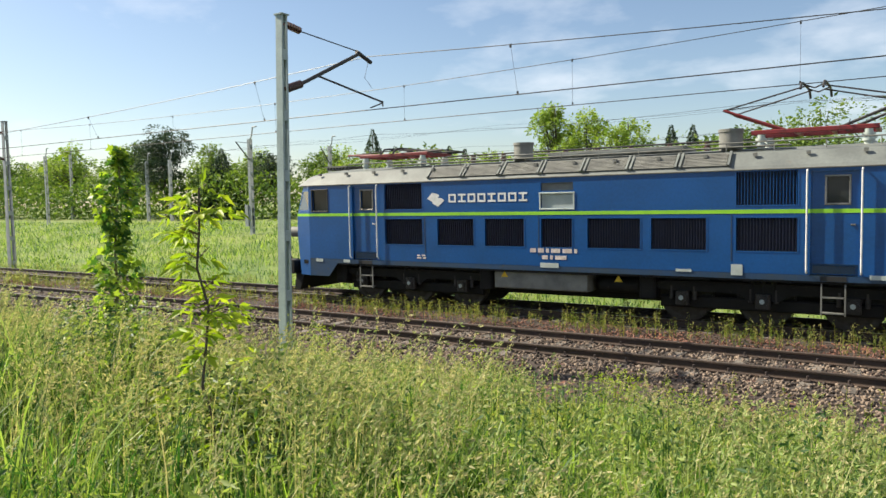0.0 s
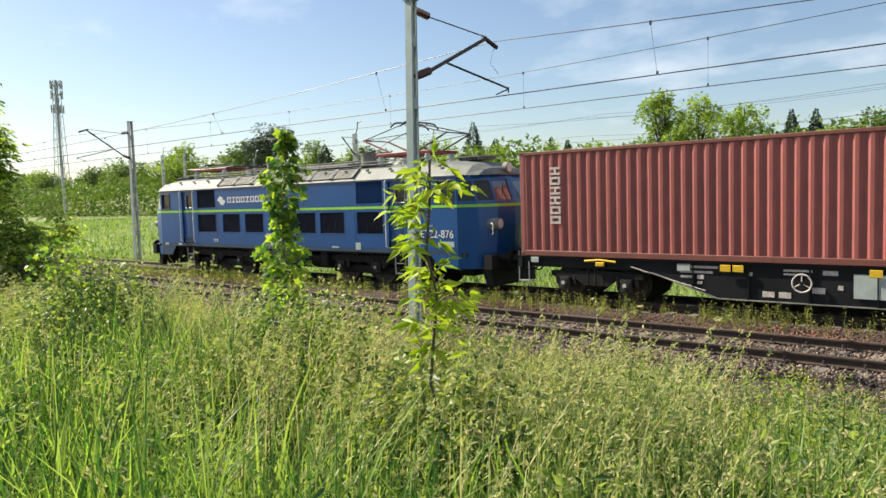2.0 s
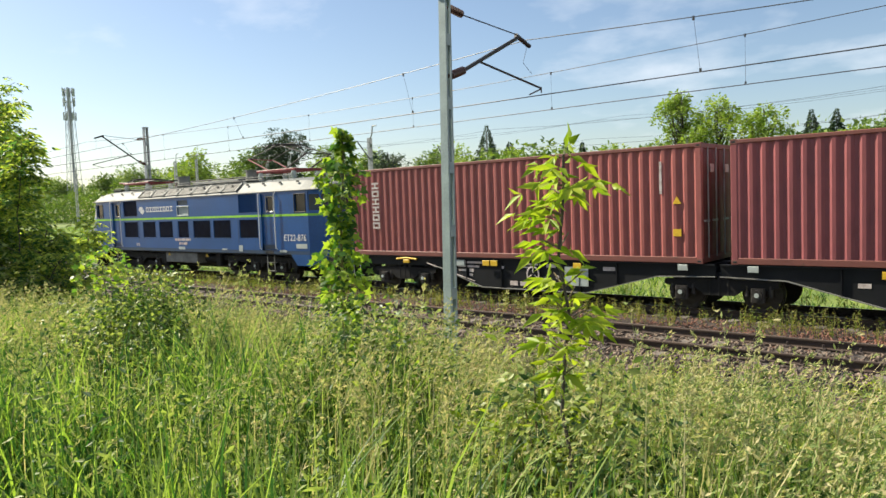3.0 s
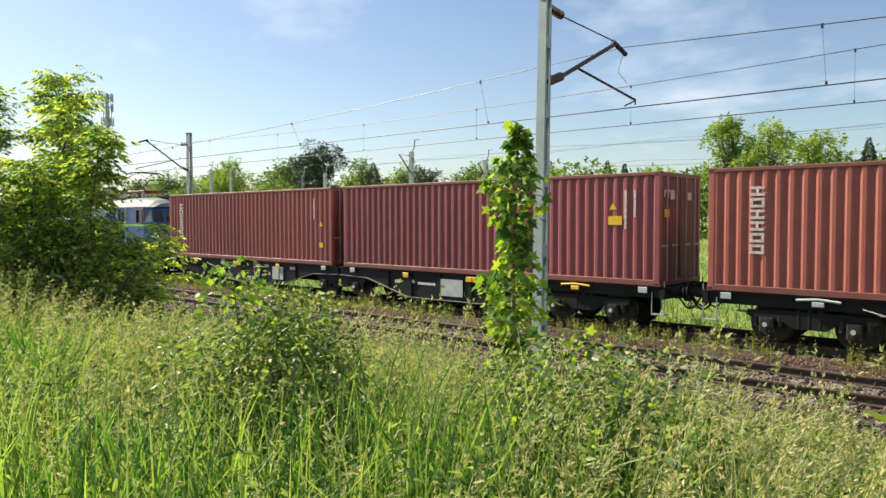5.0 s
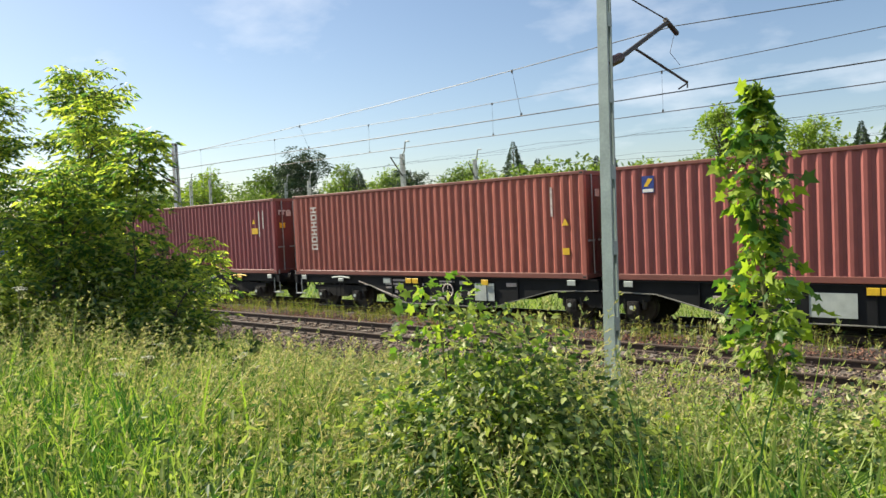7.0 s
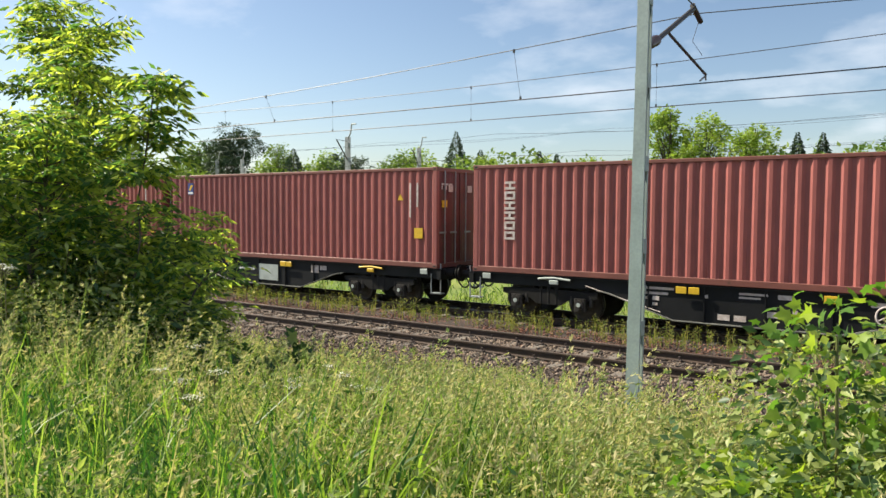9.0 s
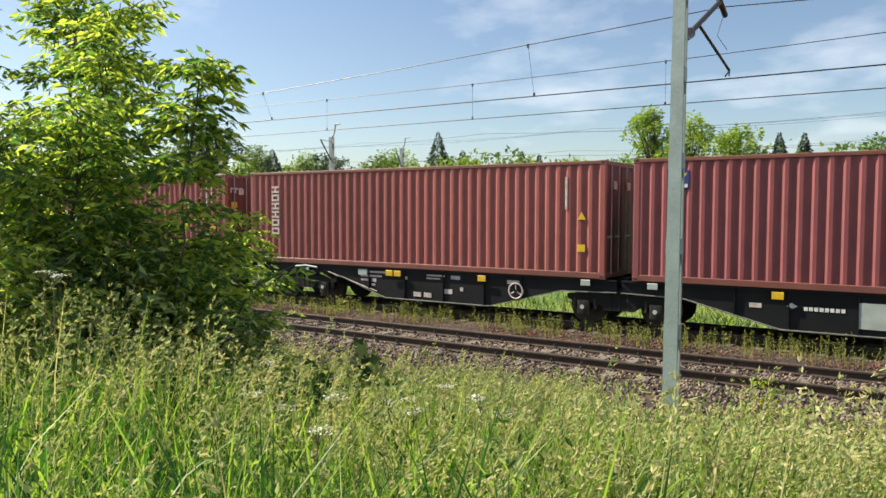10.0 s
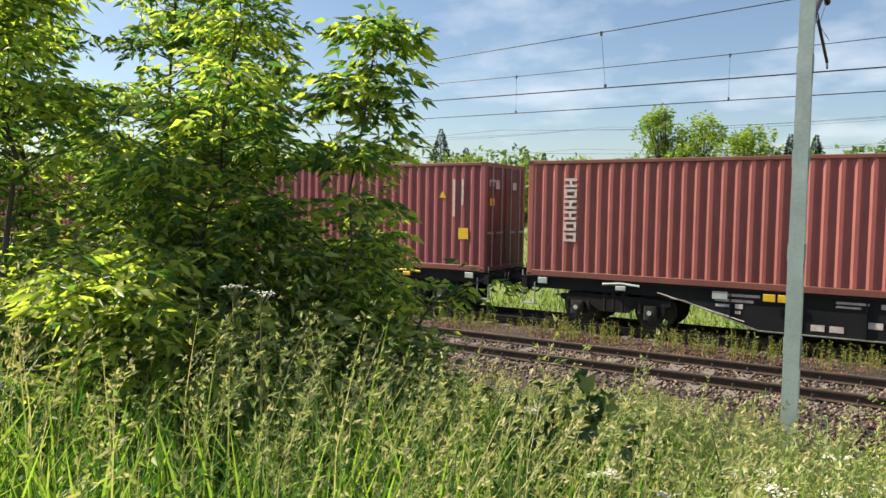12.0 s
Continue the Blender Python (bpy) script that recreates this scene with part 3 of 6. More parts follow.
            part("kick_plate", Geo().box(a + 0.05, b - 0.05, min(s * (W - 0.059), s * (W - 0.045)), max(s * (W - 0.059), s * (W - 0.045)), 1.30, 1.46, 0.005), M_skirt, dr)
            part("door_handle", Geo().box(b - 0.14, b - 0.06, min(s * (W - 0.06), s * (W - 0.0)), max(s * (W - 0.06), s * (W - 0.0)), 2.30, 2.33, 0.008), M_steel, dr)
            for x in (a - 0.06, b + 0.06):
                g = Geo().tube([(x, s * (W + 0.005), 3.46), (x, s * (W + 0.07), 3.42), (x, s * (W + 0.07), 1.36), (x, s * (W + 0.005), 1.30)], 0.019, 8)
                part("handrail", g, M_white, lo, "white tubular handrail")
            g = Geo()
            for x in (a + 0.22, b - 0.22):
                g.box(x - 0.015, x + 0.015, min(s * (W - 0.06), s * (W - 0.03)), max(s * (W - 0.06), s * (W - 0.03)), 0.42, 1.15)
            for z in (0.45, 0.78):
                g.box(a + 0.22, b - 0.22, min(s * (W - 0.16), s * (W - 0.03)), max(s * (W - 0.16), s * (W - 0.03)), z, z + 0.025)
            part("step_ladder", g, M_vent, lo)
            part("step_recess", Geo().box(a + 0.2, b - 0.2, min(s * (W - 0.02), s * (W + 0.004)), max(s * (W - 0.02), s * (W + 0.004)), 1.14, 1.24), M_grille, lo)

    # cab ends: lofted nose
    for e in (0, 1):
        g, gg, st = Geo(), [], Geo()

        def X(u):
            return u + NOSE_A if e == 0 else NOSE_B - u
        levels = [(0.72, 0.14), (1.5, 0.05), (2.0, 0.0), (2.56, 0.02), (2.70, 0.06), (3.38, 0.30), (3.52, 0.36)]
        plan = [(1.15, -W), (0.48, -1.32), (0.10, -0.88), (0.0, -0.10), (0.0, 0.10), (0.10, 0.88), (0.48, 1.32), (1.15, W)]
        rows = []
        for z, off in levels:
            rows.append([(X(min(1.15, u + off * (1 - (u / 1.15) ** 2))), y * (1 if z < 2.6 else 1 - (z - 2.6) * 0.02), z) for u, y in plan])
        n = len(plan)
        for r0, r1, (z0, _), (z1, _) in zip(rows[:-1], rows[1:], levels[:-1], levels[1:]):
            for k in range(n - 1):
                q = [r0[k], r0[k + 1], r1[k + 1], r1[k]]
                if z0 > 2.65 and z1 < 3.45 and k in (0, 1, 2, 4, 5, 6):
                    # windscreen pane inset in the blue surround
                    c = sum((Vector(p) for p in q), Vector()) / 4
                    inner = [tuple(c + (Vector(p) - c) * 0.86) for p in q]
                    for a in range(4):
                        b = (a + 1) % 4
                        g.add([q[a], q[b], inner[b], inner[a]], [(0, 1, 2, 3)])
                    gg.append(Geo().add([tuple(Vector(p) + Vector((0.02 if e == 0 else -0.02, 0, 0))) for p in inner], [(0, 1, 2, 3)]))
                else:
                    g.add(q, [(0, 1, 2, 3)])
        part("cab_end", g, M_blue, lo, "blue rounded cab front with raked windscreens")
        for pane in gg:
            part("windscreen", pane, M_glass, lo)
        pts = [(X(u + 0.02 * (1 - (u / 1.15) ** 2)), y) for u, y in plan]
        for (xa, ya), (xb, yb) in zip(pts[:-1], pts[1:]):
            o = 0.008 if e else -0.008
            st.add([(xa + o, ya, 2.555), (xb + o, yb, 2.555), (xb + o, yb, 2.64), (xa + o, ya, 2.64)], [(0, 1, 2, 3)])
        part("stripe", st, M_green, lo, "lime green painted stripe")
        for s in (-1, 1):
            hl = Geo().cyl((X(0.40), s * 0.98, 2.05), (X(-0.06), s * 0.98, 2.05), 0.165, 20)
            hd = part("headlight", hl, M_vent, lo)
            part("lens", Geo().cyl((X(-0.06), s * 0.98, 2.05), (X(-0.085), s * 0.98, 2.05), 0.135, 20, 0.10), M_lens, hd, "round clear glass lens")
            part("handrail", Geo().tube([(X(0.03), s * 1.32, 1.75), (X(-0.05), s * 1.36, 1.78), (X(-0.05), s * 1.36, 2.05), (X(0.03), s * 1.32, 2.08)], 0.014, 7), M_white, lo)
            wp = Geo().tube([(X(0.02), s * 0.45, 2.68), (X(0.10), s * 0.62, 3.05)], 0.012, 6).tube([(X(0.06), s * 0.70, 2.85), (X(0.17), s * 0.50, 3.25)], 0.010, 6)
            part("wiper", wp, M_grille, lo)
        top = Geo().cyl((X(0.42), 0, 3.72), (X(0.26), 0, 3.72), 0.17, 18)
        hd = part("headlight", top, M_vent, lo)
        part("lens", Geo().cyl((X(0.26), 0, 3.72), (X(0.24), 0, 3.72), 0.14, 18), M_lens, hd)
        part("buffer_beam", Geo().box(min(X(0.02), X(0.30)), max(X(0.02), X(0.30)), -1.35, 1.35, 0.72, 1.15, 0.03), M_black, lo)
        part("snow_plough", Geo().prism([(X(0.12), 0.2), (X(0.35), 0.2), (X(0.55), 0.72), (X(0.20), 0.72)], "y", -1.15, 1.15), M_black, lo)
        buffer_pair(lo, X(0.02), -1 if e == 0 else 1)
        coupling(lo, X(0.02), -1 if e == 0 else 1)
        part("cab_bulkhead", Geo().box(min(X(2.30), X(2.34)), max(X(2.30), X(2.34)), -W + 0.12, W - 0.12, 1.3, 3.45), M_interior, lo)
        part("driver_desk", Geo().box(min(X(0.5), X(1.0)), max(X(0.5), X(1.0)), -1.2, 1.2, 1.8, 2.62, 0.08), M_interior, lo)
        seat = Geo().box(min(X(1.4), X(1.85)), max(X(1.4), X(1.85)), -0.95, -0.45, 2.1, 2.25, 0.04).box(min(X(1.85), X(1.95)), max(X(1.85), X(1.95)), -0.95, -0.45, 2.1, 3.0, 0.03)
        part("driver_seat", seat, M_grille, lo)
    part("machine_room", Geo().box(3.4, L - 3.4, -W + 0.13, W - 0.13, 1.2, 3.5), M_interior, lo)
    # black filler box added to close the see-through gap between the bogies
    part("underfloor_duct", Geo().box(0.9, L - 0.9, -0.45, 0.45, 0.38, 1.09, 0.05), M_black, lo)
    part("floor_frame", Geo().box(0.35, L - 0.35, -W + 0.03, W - 0.03, 1.08, 1.20), M_black, lo)

    # roof: cambered, with sloping grille panels at its shoulders
    prof = [(-W, 3.50), (-W + 0.06, 3.58), (-1.12, 3.88), (-0.80, 3.97), (-0.3, 4.02), (0.3, 4.02), (0.80, 3.97), (1.12, 3.88), (W - 0.06, 3.58), (W, 3.50)]
    g = Geo()
    nose_x = [(-0.20, 0.55, 0.0), (-0.02, 0.84, 0.35), (0.35, 0.95, 0.72), (1.1, 1.0, 0.95), (2.2, 1, 1.0), (L - 2.2, 1, 1.0), (L - 1.1, 1.0, 0.95), (L - 0.35, 0.95, 0.72), (L + 0.02, 0.84, 0.35), (L + 0.20, 0.55, 0.0)]
    rows = []
    for x, ky, kz in nose_x:
        rows.append([(x, y * ky, 3.50 + (z - 3.50) * (0.12 + 0.88 * kz)) for y, z in prof])
    for r0, r1 in zip(rows[:-1], rows[1:]):
        for k in range(len(prof) - 1):
            g.add([r0[k], r0[k + 1], r1[k + 1], r1[k]], [(0, 1, 2, 3)])
    g.add(rows[0], [tuple(range(len(prof)))])
    g.add(rows[-1], [tuple(range(len(prof)))])
    rf = part("roof", g, M_roofgrey, lo, "weathered grey cambered roof")
    for s in (-1, 1):
        part("gutter", Geo().box(0.35, L - 0.35, min(s * (W - 0.01), s * (W + 0.03)), max(s * (W - 0.01), s * (W + 0.03)), 3.485, 3.52, 0.008), M_vent, rf)
        for k in range(7):
            a = 5.05 + k * 1.15
            vg = Geo()
            m = 9
            for i in range(m):
                f0 = (i + 0.15) / m
                f1 = (i + 0.7) / m
                p = lambda f, o: (s * ((W - 0.06) + (1.12 - (W - 0.06)) * f + o * 0.6), 3.58 + 0.30 * f + o * 0.8)
                q0, q1, q2, q3 = p(f0, 0.012), p(f1, 0.012), p(f1, 0.045), p(f0, 0.045)
                vg.prism([q0, q1, q2, q3], "x", a + 0.06, a + 1.03)
            v_ = part("roof_grille", vg, M_vent, rf, "slatted grey roof ventilation grille")
            part("grille_backing", Geo().prism([p(0.02, 0.002), p(0.98, 0.002), p(0.98, 0.010), p(0.02, 0.010)], "x", a + 0.055, a + 1.045), M_grille, v_)
            for xx in (a, a + 1.05):
                y0, y1 = (W - 0.05), 1.10
                fr = Geo()
                fr.prism([(s * y0, 3.58), (s * y1, 3.90), (s * (y1 + 0.04), 3.95), (s * (y0 + 0.05), 3.63)], "x", xx, xx + 0.05)
                part("grille_frame", fr, M_roofgrey, v_)
        part("roof_walkway", Geo().box(3.4, 14.2, min(s * 0.75, s * 0.98), max(s * 0.75, s * 0.98), 4.02, 4.05, 0.01), M_vent, rf)
        for k in range(16):
            part("roof_step", Geo().box(0.9 + k * 1.05, 0.98 + k * 1.05, min(s * 1.22, s * 1.30), max(s * 1.22, s * 1.30), 3.80, 3.87), M_vent, rf)
    for x in (7.6, 12.9):
        pt = part("vent_pot", Geo().cyl((x, -0.55, 3.98), (x, -0.55, 4.47), 0.26, 20).cyl((x, -0.55, 4.40), (x, -0.55, 4.47), 0.28, 20), M_vent, lo, "grey cylindrical roof ventilator")
    for x in (5.6, 6.6, 8.5, 9.4, 10.3, 11.3, 12.2):
        part("roof_insulator", Geo().cyl((x, 0.2, 4.0), (x, 0.2, 4.25), 0.07, 10).cyl((x, 0.2, 4.1), (x, 0.2, 4.14), 0.1, 10), M_insul, lo, "brown ceramic roof insulator")
    part("roof_busbar", Geo().tube([(4.6, 0.2, 4.27), (13.2, 0.2, 4.27)], 0.022, 8), M_arm, lo, "dark roof busbar")
    part("resistor_box", Geo().box(8.3, 11.8, -0.5, 0.8, 4.02, 4.16, 0.03), M_roofgrey, lo)
    for x0 in (0.5, L - 1.35):
        g = Geo()
        for k in range(7):
            g.box(x0 + 0.12 * k, x0 + 0.12 * k + 0.05, -0.45, 0.45, 4.0, 4.13)
        g.box(x0 - 0.05, x0 + 0.9, -0.5, 0.5, 4.08, 4.11)
        part("roof_reactor", g, M_vent, lo, "small grey roof-top equipment rack")
    g = Geo().tube([(1.9, -1.05, 4.12), (16.0, -1.05, 4.12)], 0.016, 6)
    for k in range(15):
        g.tube([(1.9 + k, -1.05, 3.93), (1.9 + k, -1.05, 4.12)], 0.012, 5)
    part("roof_rail", g, M_vent, lo)

    def pantograph(xc, raised, direction):
        pg = new("pantograph")
        pg.parent = lo
        pg["label"] = "red raised pantograph" if raised else "red folded pantograph"
        b = Geo()
        zb = 4.30
        for y in (-0.62, 0.62):
            b.box(xc - 1.25, xc + 1.25, y - 0.045, y + 0.045, zb, zb + 0.10, 0.015)
        for x in (-1.2, -0.35, 0.35, 1.2):
            b.box(xc + x - 0.04, xc + x + 0.04, -0.62, 0.62, zb, zb + 0.09, 0.015)
        part("base_frame", b, M_red, pg)
        for x in (-1.05, 1.05):
            for y in (-0.6, 0.6):
                f = Geo()
                f.cyl((xc + x, y, 3.92), (xc + x, y, zb), 0.085, 10)
                f.cyl((xc + x, y, 4.05), (xc + x, y, 4.10), 0.12, 10)
                f.cyl((xc + x, y, 4.17), (xc + x, y, 4.22), 0.12, 10)
                part("insulator", f, M_plate, pg, "pale ceramic insulator")
        if raised:
            zh, zk, kx = 5.33, 4.90, 1.85
        else:
            zh, zk, kx = 4.50, 4.42, 1.75
        for d in (-1, 1):
            lw = Geo()
            for y in (-0.58, 0.58):
                lw.tube([(xc + d * 0.55, y, zb + 0.08), (xc + d * kx, y * 1.05, zk)], 0.032, 8)
            lw.tube([(xc + d * kx, -0.62, zk), (xc + d * kx, 0.62, zk)], 0.02, 7)
            lw.tube([(xc + d * 1.1, -0.58, (zb + zk) / 2), (xc + d * kx, 0.6, zk)], 0.012, 6)
            part("lower_arm", lw, M_red if d < 0 else M_arm, pg)
            up = Geo()
            for y in (-0.6, 0.6):
                up.tube([(xc + d * kx, y, zk), (xc + d * 0.12, y * 0.75, zh)], 0.018, 7)
            up.tube([(xc + d * kx, -0.6, zk), (xc + d * 0.9, 0.55, (zk + zh) / 2)], 0.010, 6)
            part("upper_arm", up, M_arm, pg)
        hd = Geo()
        for d in (-0.22, 0.22):
            pts = [(xc + d, -0.95, zh - 0.12), (xc + d, -0.75, zh + 0.02), (xc + d, -0.5, zh + 0.05), (xc + d, 0.5, zh + 0.05), (xc + d, 0.75, zh + 0.02), (xc + d, 0.95, zh - 0.12)]
            hd.tube(pts, 0.028, 7)
        for y in (-0.4, 0.4):
            hd.tube([(xc - 0.22, y, zh + 0.03), (xc, y, zh - 0.06), (xc + 0.22, y, zh + 0.03)], 0.016, 6)
        part("collector_head", hd, M_arm, pg)

    pantograph(3.3, False, 1)
    pantograph(14.6, True, 1)

    # lettering: emblem and name as plain bars, number lettered
    ys = -(W + 0.008)
    em = Geo()
    for k, (a, b) in enumerate((((5.08, 3.02), (5.42, 3.16)), ((5.24, 2.90), (5.58, 3.03)))):
        em.prism([(a[0], a[1]), (a[0] + 0.20, a[1] - 0.10), (b[0] + 0.06, b[1] - 0.06), (b[0] - 0.02, b[1]), (a[0] + 0.16, b[1] + 0.02)], "y", ys - 0.002, ys + 0.006)
    part("emblem", em, M_white, lo, "white angular emblem of two blades")
    for k in range(8):
        x = 5.78 + k * 0.305
        part("name_block", block(x, 0.235, 2.91, 0.23, 0.05, ys - 0.002, ys + 0.006, k % 3 == 1), M_white, lo, "white block of the operator's name")

    def text(body, size, x, z, mat_, name="number"):
        cu = bpy.data.curves.new(name, 'FONT')
        cu.body, cu.size, cu.extrude = body, size, 0.003
        tmp = bpy.data.objects.new(name, cu)
        me = bpy.data.meshes.new_from_object(tmp)
        me.materials.clear()
        bpy.data.objects.remove(tmp)
        o = part(name, me, mat_, lo, "white painted running number", at=pose(x, ys, z, 90, 0, 0))
        return o
    text("ET22-876", 0.34, 16.02, 1.64, M_white)
    for x, z, h, marks in ((8.22, 1.60, 0.105, (0.16, 0.16, 0.08, 0.25, 0.25, 0.08)), (8.55, 1.43, 0.10, (0.16, 0.08, 0.30)), (4.7, 1.42, 0.04, (0.1, 0.12)), (4.7, 1.35, 0.04, (0.14, 0.1))):
        for w in marks:
            part("marking_bar", Geo().box(x, x + w, ys - 0.001, ys + 0.004, z, z + h), M_offwhite, lo)
            x += w + 0.06
    for x, w, z, h in ((8.5, 0.5, 1.22, 0.12), (13.1, 0.24, 1.20, 0.24), (11.9, 0.35, 1.24, 0.06), (0.9, 0.28, 1.16, 0.09), (2.0, 0.25, 1.16, 0.09), (16.75, 0.62, 1.36, 0.17), (15.75, 0.42, 1.20, 0.09)):
        part("notice_plate", Geo().box(x, x + w, ys - 0.003, ys + 0.004, z, z + h), M_plate, lo, "pale stencilled notice plate")
    # underframe gear
    for s in (-1, 1):
        g = Geo().box(7.1, 9.7, min(s * 0.75, s * 1.36), max(s * 0.75, s * 1.36), 0.62, 1.08, 0.03)
        part("battery_box", g, M_vent if s < 0 else M_black, lo, "grey underfloor equipment box")
        part("air_tank", Geo().cyl((9.9, s * 0.9, 0.8), (10.9, s * 0.9, 0.8), 0.2, 14), M_black, lo)
    for x in (7.3, 10.4):
        part("warning_triangle", Geo().prism([(x, 0.92), (x + 0.2, 0.92), (x + 0.1, 1.08)], "y", -1.375, -1.366), M_yellow, lo)
    for xc in (4.2, 13.7):
        for k in (-1.0, 1.0):
            part("traction_motor", Geo().box(xc + k * 0.9 - 0.55, xc + k * 0.9 + 0.55, -0.6, 0.6, 0.3, 1.0, 0.12), M_black, lo)
        for s in (-1, 1):
            part("brake_rigging", Geo().box(xc - 2.3, xc + 2.3, *sorted((s * 0.86, s * 0.95)), 0.34, 0.62, 0.03), M_black, lo)
            part("sand_box", Geo().box(xc - 2.75, xc - 2.35, *sorted((s * 0.9, s * 1.25)), 0.55, 1.05, 0.05), M_black, lo)
            part("sand_box", Geo().box(xc + 2.35, xc + 2.75, *sorted((s * 0.9, s * 1.25)), 0.55, 1.05, 0.05), M_black, lo)
    part("main_reservoir", Geo().cyl((11.0, -0.2, 0.75), (6.6, -0.2, 0.75), 0.28, 16), M_black, lo)
    bogie(lo, 4.2, 3.5, 0.60, 3, 0.86, 5.0, WHEEL_L)
    bogie(lo, 13.7, 3.5, 0.60, 3, 0.86, 5.0, WHEEL_L)
    return lo


build_loco()


def corrugated(x0, x1, y, z0, z1, s, pitch=0.278, depth=0.05, axis="x"):
    g = Geo()
    n = int((x1 - x0) / pitch)
    p = (x1 - x0) / n
    pts = []
    for k in range(n):
        a = x0 + k * p
        pts += [(a, 0), (a + 0.26 * p, 0), (a + 0.49 * p, depth), (a + 0.75 * p, depth)]
    pts.append((x1, 0))
    for (a, da), (b, db) in zip(pts[:-1], pts[1:]):
        q = [(a, y - s * da, z0), (b, y - s * db, z0), (b, y - s * db, z1), (a, y - s * da, z1)]
        if axis == "y":
            q = [(y - s * da, a, z0), (y - s * db, b, z0), (y - s * db, b, z1), (y - s * da, a, z1)]
        g.add(q, [(0, 1, 2, 3)])
    return g


CL, CW, CH, CZ = 12.19, 1.219, 2.896, 1.155


def container_meshes():
    d = {}
    for s, k in ((-1, "near"), (1, "far")):
        d["side_" + k] = corrugated(0.14, CL - 0.14, s * (CW - 0.012), CZ + 0.15, CZ + CH - 0.10, s)
    d["front"] = corrugated(-CW + 0.12, CW - 0.12, 0.03, CZ + 0.15, CZ + CH - 0.10, -1, axis="y")
    d["roof"] = Geo().box(0.1, CL - 0.1, -CW + 0.05, CW - 0.05, CZ + CH - 0.05, CZ + CH - 0.02)
    d["floor"] = Geo().box(0.1, CL - 0.1, -CW + 0.05, CW - 0.05, CZ + 0.05, CZ + 0.14)
    return {k: g.mesh("container_" + k) for k, g in d.items()}


CM = container_meshes()


def build_container(index, off):
    paint = M_cont[(0, 1, 2, 0, 0, 1, 0, 0)[index]]
    kind = "TF"[index % 2]
    label = ("rust-red corrugated shipping container with faded white block lettering", "dark red corrugated shipping container with yellow warning stickers")[index % 2]
    c = thing("shipping_container", label, "shipping container", "containers on the train")
    MOVERS.append((c, off))
    for k, nm in (("side_near", "side_wall"), ("side_far", "side_wall"), ("front", "end_wall")):
        me = CM[k].copy()
        part(nm, me, paint, c)
    part("roof_panel", CM["roof"].copy(), M_contrail, c)
    part("floor_panel", CM["floor"].copy(), M_contrail, c)
    for s in (-1, 1):
        y0, y1 = sorted((s * (CW - 0.07), s * CW))
        part("top_rail", Geo().box(0.16, CL - 0.16, y0, y1, CZ + CH - 0.10, CZ + CH - 0.01, 0.012), M_contrail, c)
        part("bottom_rail", Geo().box(0.16, CL - 0.16, y0, y1, CZ + 0.01, CZ + 0.16, 0.012), M_contrail, c)
        for x0, x1 in ((0.0, 0.16), (CL - 0.16, CL)):
            part("corner_post", Geo().box(x0 + 0.005, x1 - 0.005, *sorted((s * (CW - 0.14), s * (CW - 0.004))), CZ + 0.12, CZ + CH - 0.12, 0.015), paint, c)
            for z in (CZ, CZ + CH - 0.12):
                cc = Geo().box(x0, x1, *sorted((s * (CW - 0.16), s * CW)), z, z + 0.12, 0.01)
                cst = part("corner_casting", cc, M_contrail, c)
                part("casting_hole", Geo().box((x0 + x1) / 2 - 0.045, (x0 + x1) / 2 + 0.045, *sorted((s * (CW - 0.01), s * (CW + 0.002))), z + 0.035, z + 0.085, 0.02), M_grille, cst)
    # door end, its shade put into the darker paint
    for s in (-1, 1):
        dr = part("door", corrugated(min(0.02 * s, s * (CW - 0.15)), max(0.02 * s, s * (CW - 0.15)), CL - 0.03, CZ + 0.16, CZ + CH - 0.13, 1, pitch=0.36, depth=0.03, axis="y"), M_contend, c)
        for y in (0.28, 0.82):
            part("lock_rod", Geo().tube([(CL + 0.01, s * y, CZ + 0.12), (CL + 0.01, s * y, CZ + CH - 0.10)], 0.020, 8), M_galv, dr)
            part("lock_handle", Geo().box(CL - 0.01, CL + 0.03, s * y - 0.05 if s > 0 else s * y - 0.25, s * y + 0.25 if s > 0 else s * y + 0.05, CZ + 1.0, CZ + 1.05), M_galv, dr)
        part("door_sticker", Geo().box(CL - 0.012, CL - 0.004 + 0.006, *sorted((s * 0.40, s * 0.62)), CZ + 2.2, CZ + 2.4), M_offwhite, dr)
    if kind == "F":
        for k in range(3):
            part("end_mark", Geo().box(CL - 0.012, CL + 0.004, -0.98 + 0.20 * k, -0.84 + 0.20 * k, CZ + 2.38, CZ + 2.44).box(CL - 0.012, CL + 0.004, -0.98 + 0.20 * k, -0.93 + 0.20 * k, CZ + 2.26, CZ + 2.37), M_offwhite, c, "worn white mark on the container's door")
        part("yellow_sticker", Geo().box(CL - 0.012, CL + 0.004, -0.95, -0.70, CZ + 1.75, CZ + 1.95), M_yellow, c, "faded yellow sticker on the door")
    part("door_sill", Geo().box(CL - 0.12, CL, -CW + 0.16, CW - 0.16, CZ + 0.01, CZ + 0.15, 0.01), M_contrail, c)
    part("door_header", Geo().box(CL - 0.12, CL, -CW + 0.16, CW - 0.16, CZ + CH - 0.13, CZ + CH - 0.01, 0.01), M_contrail, c)
    y = -CW + 0.004
    yy = (y - 0.004, y + 0.004)
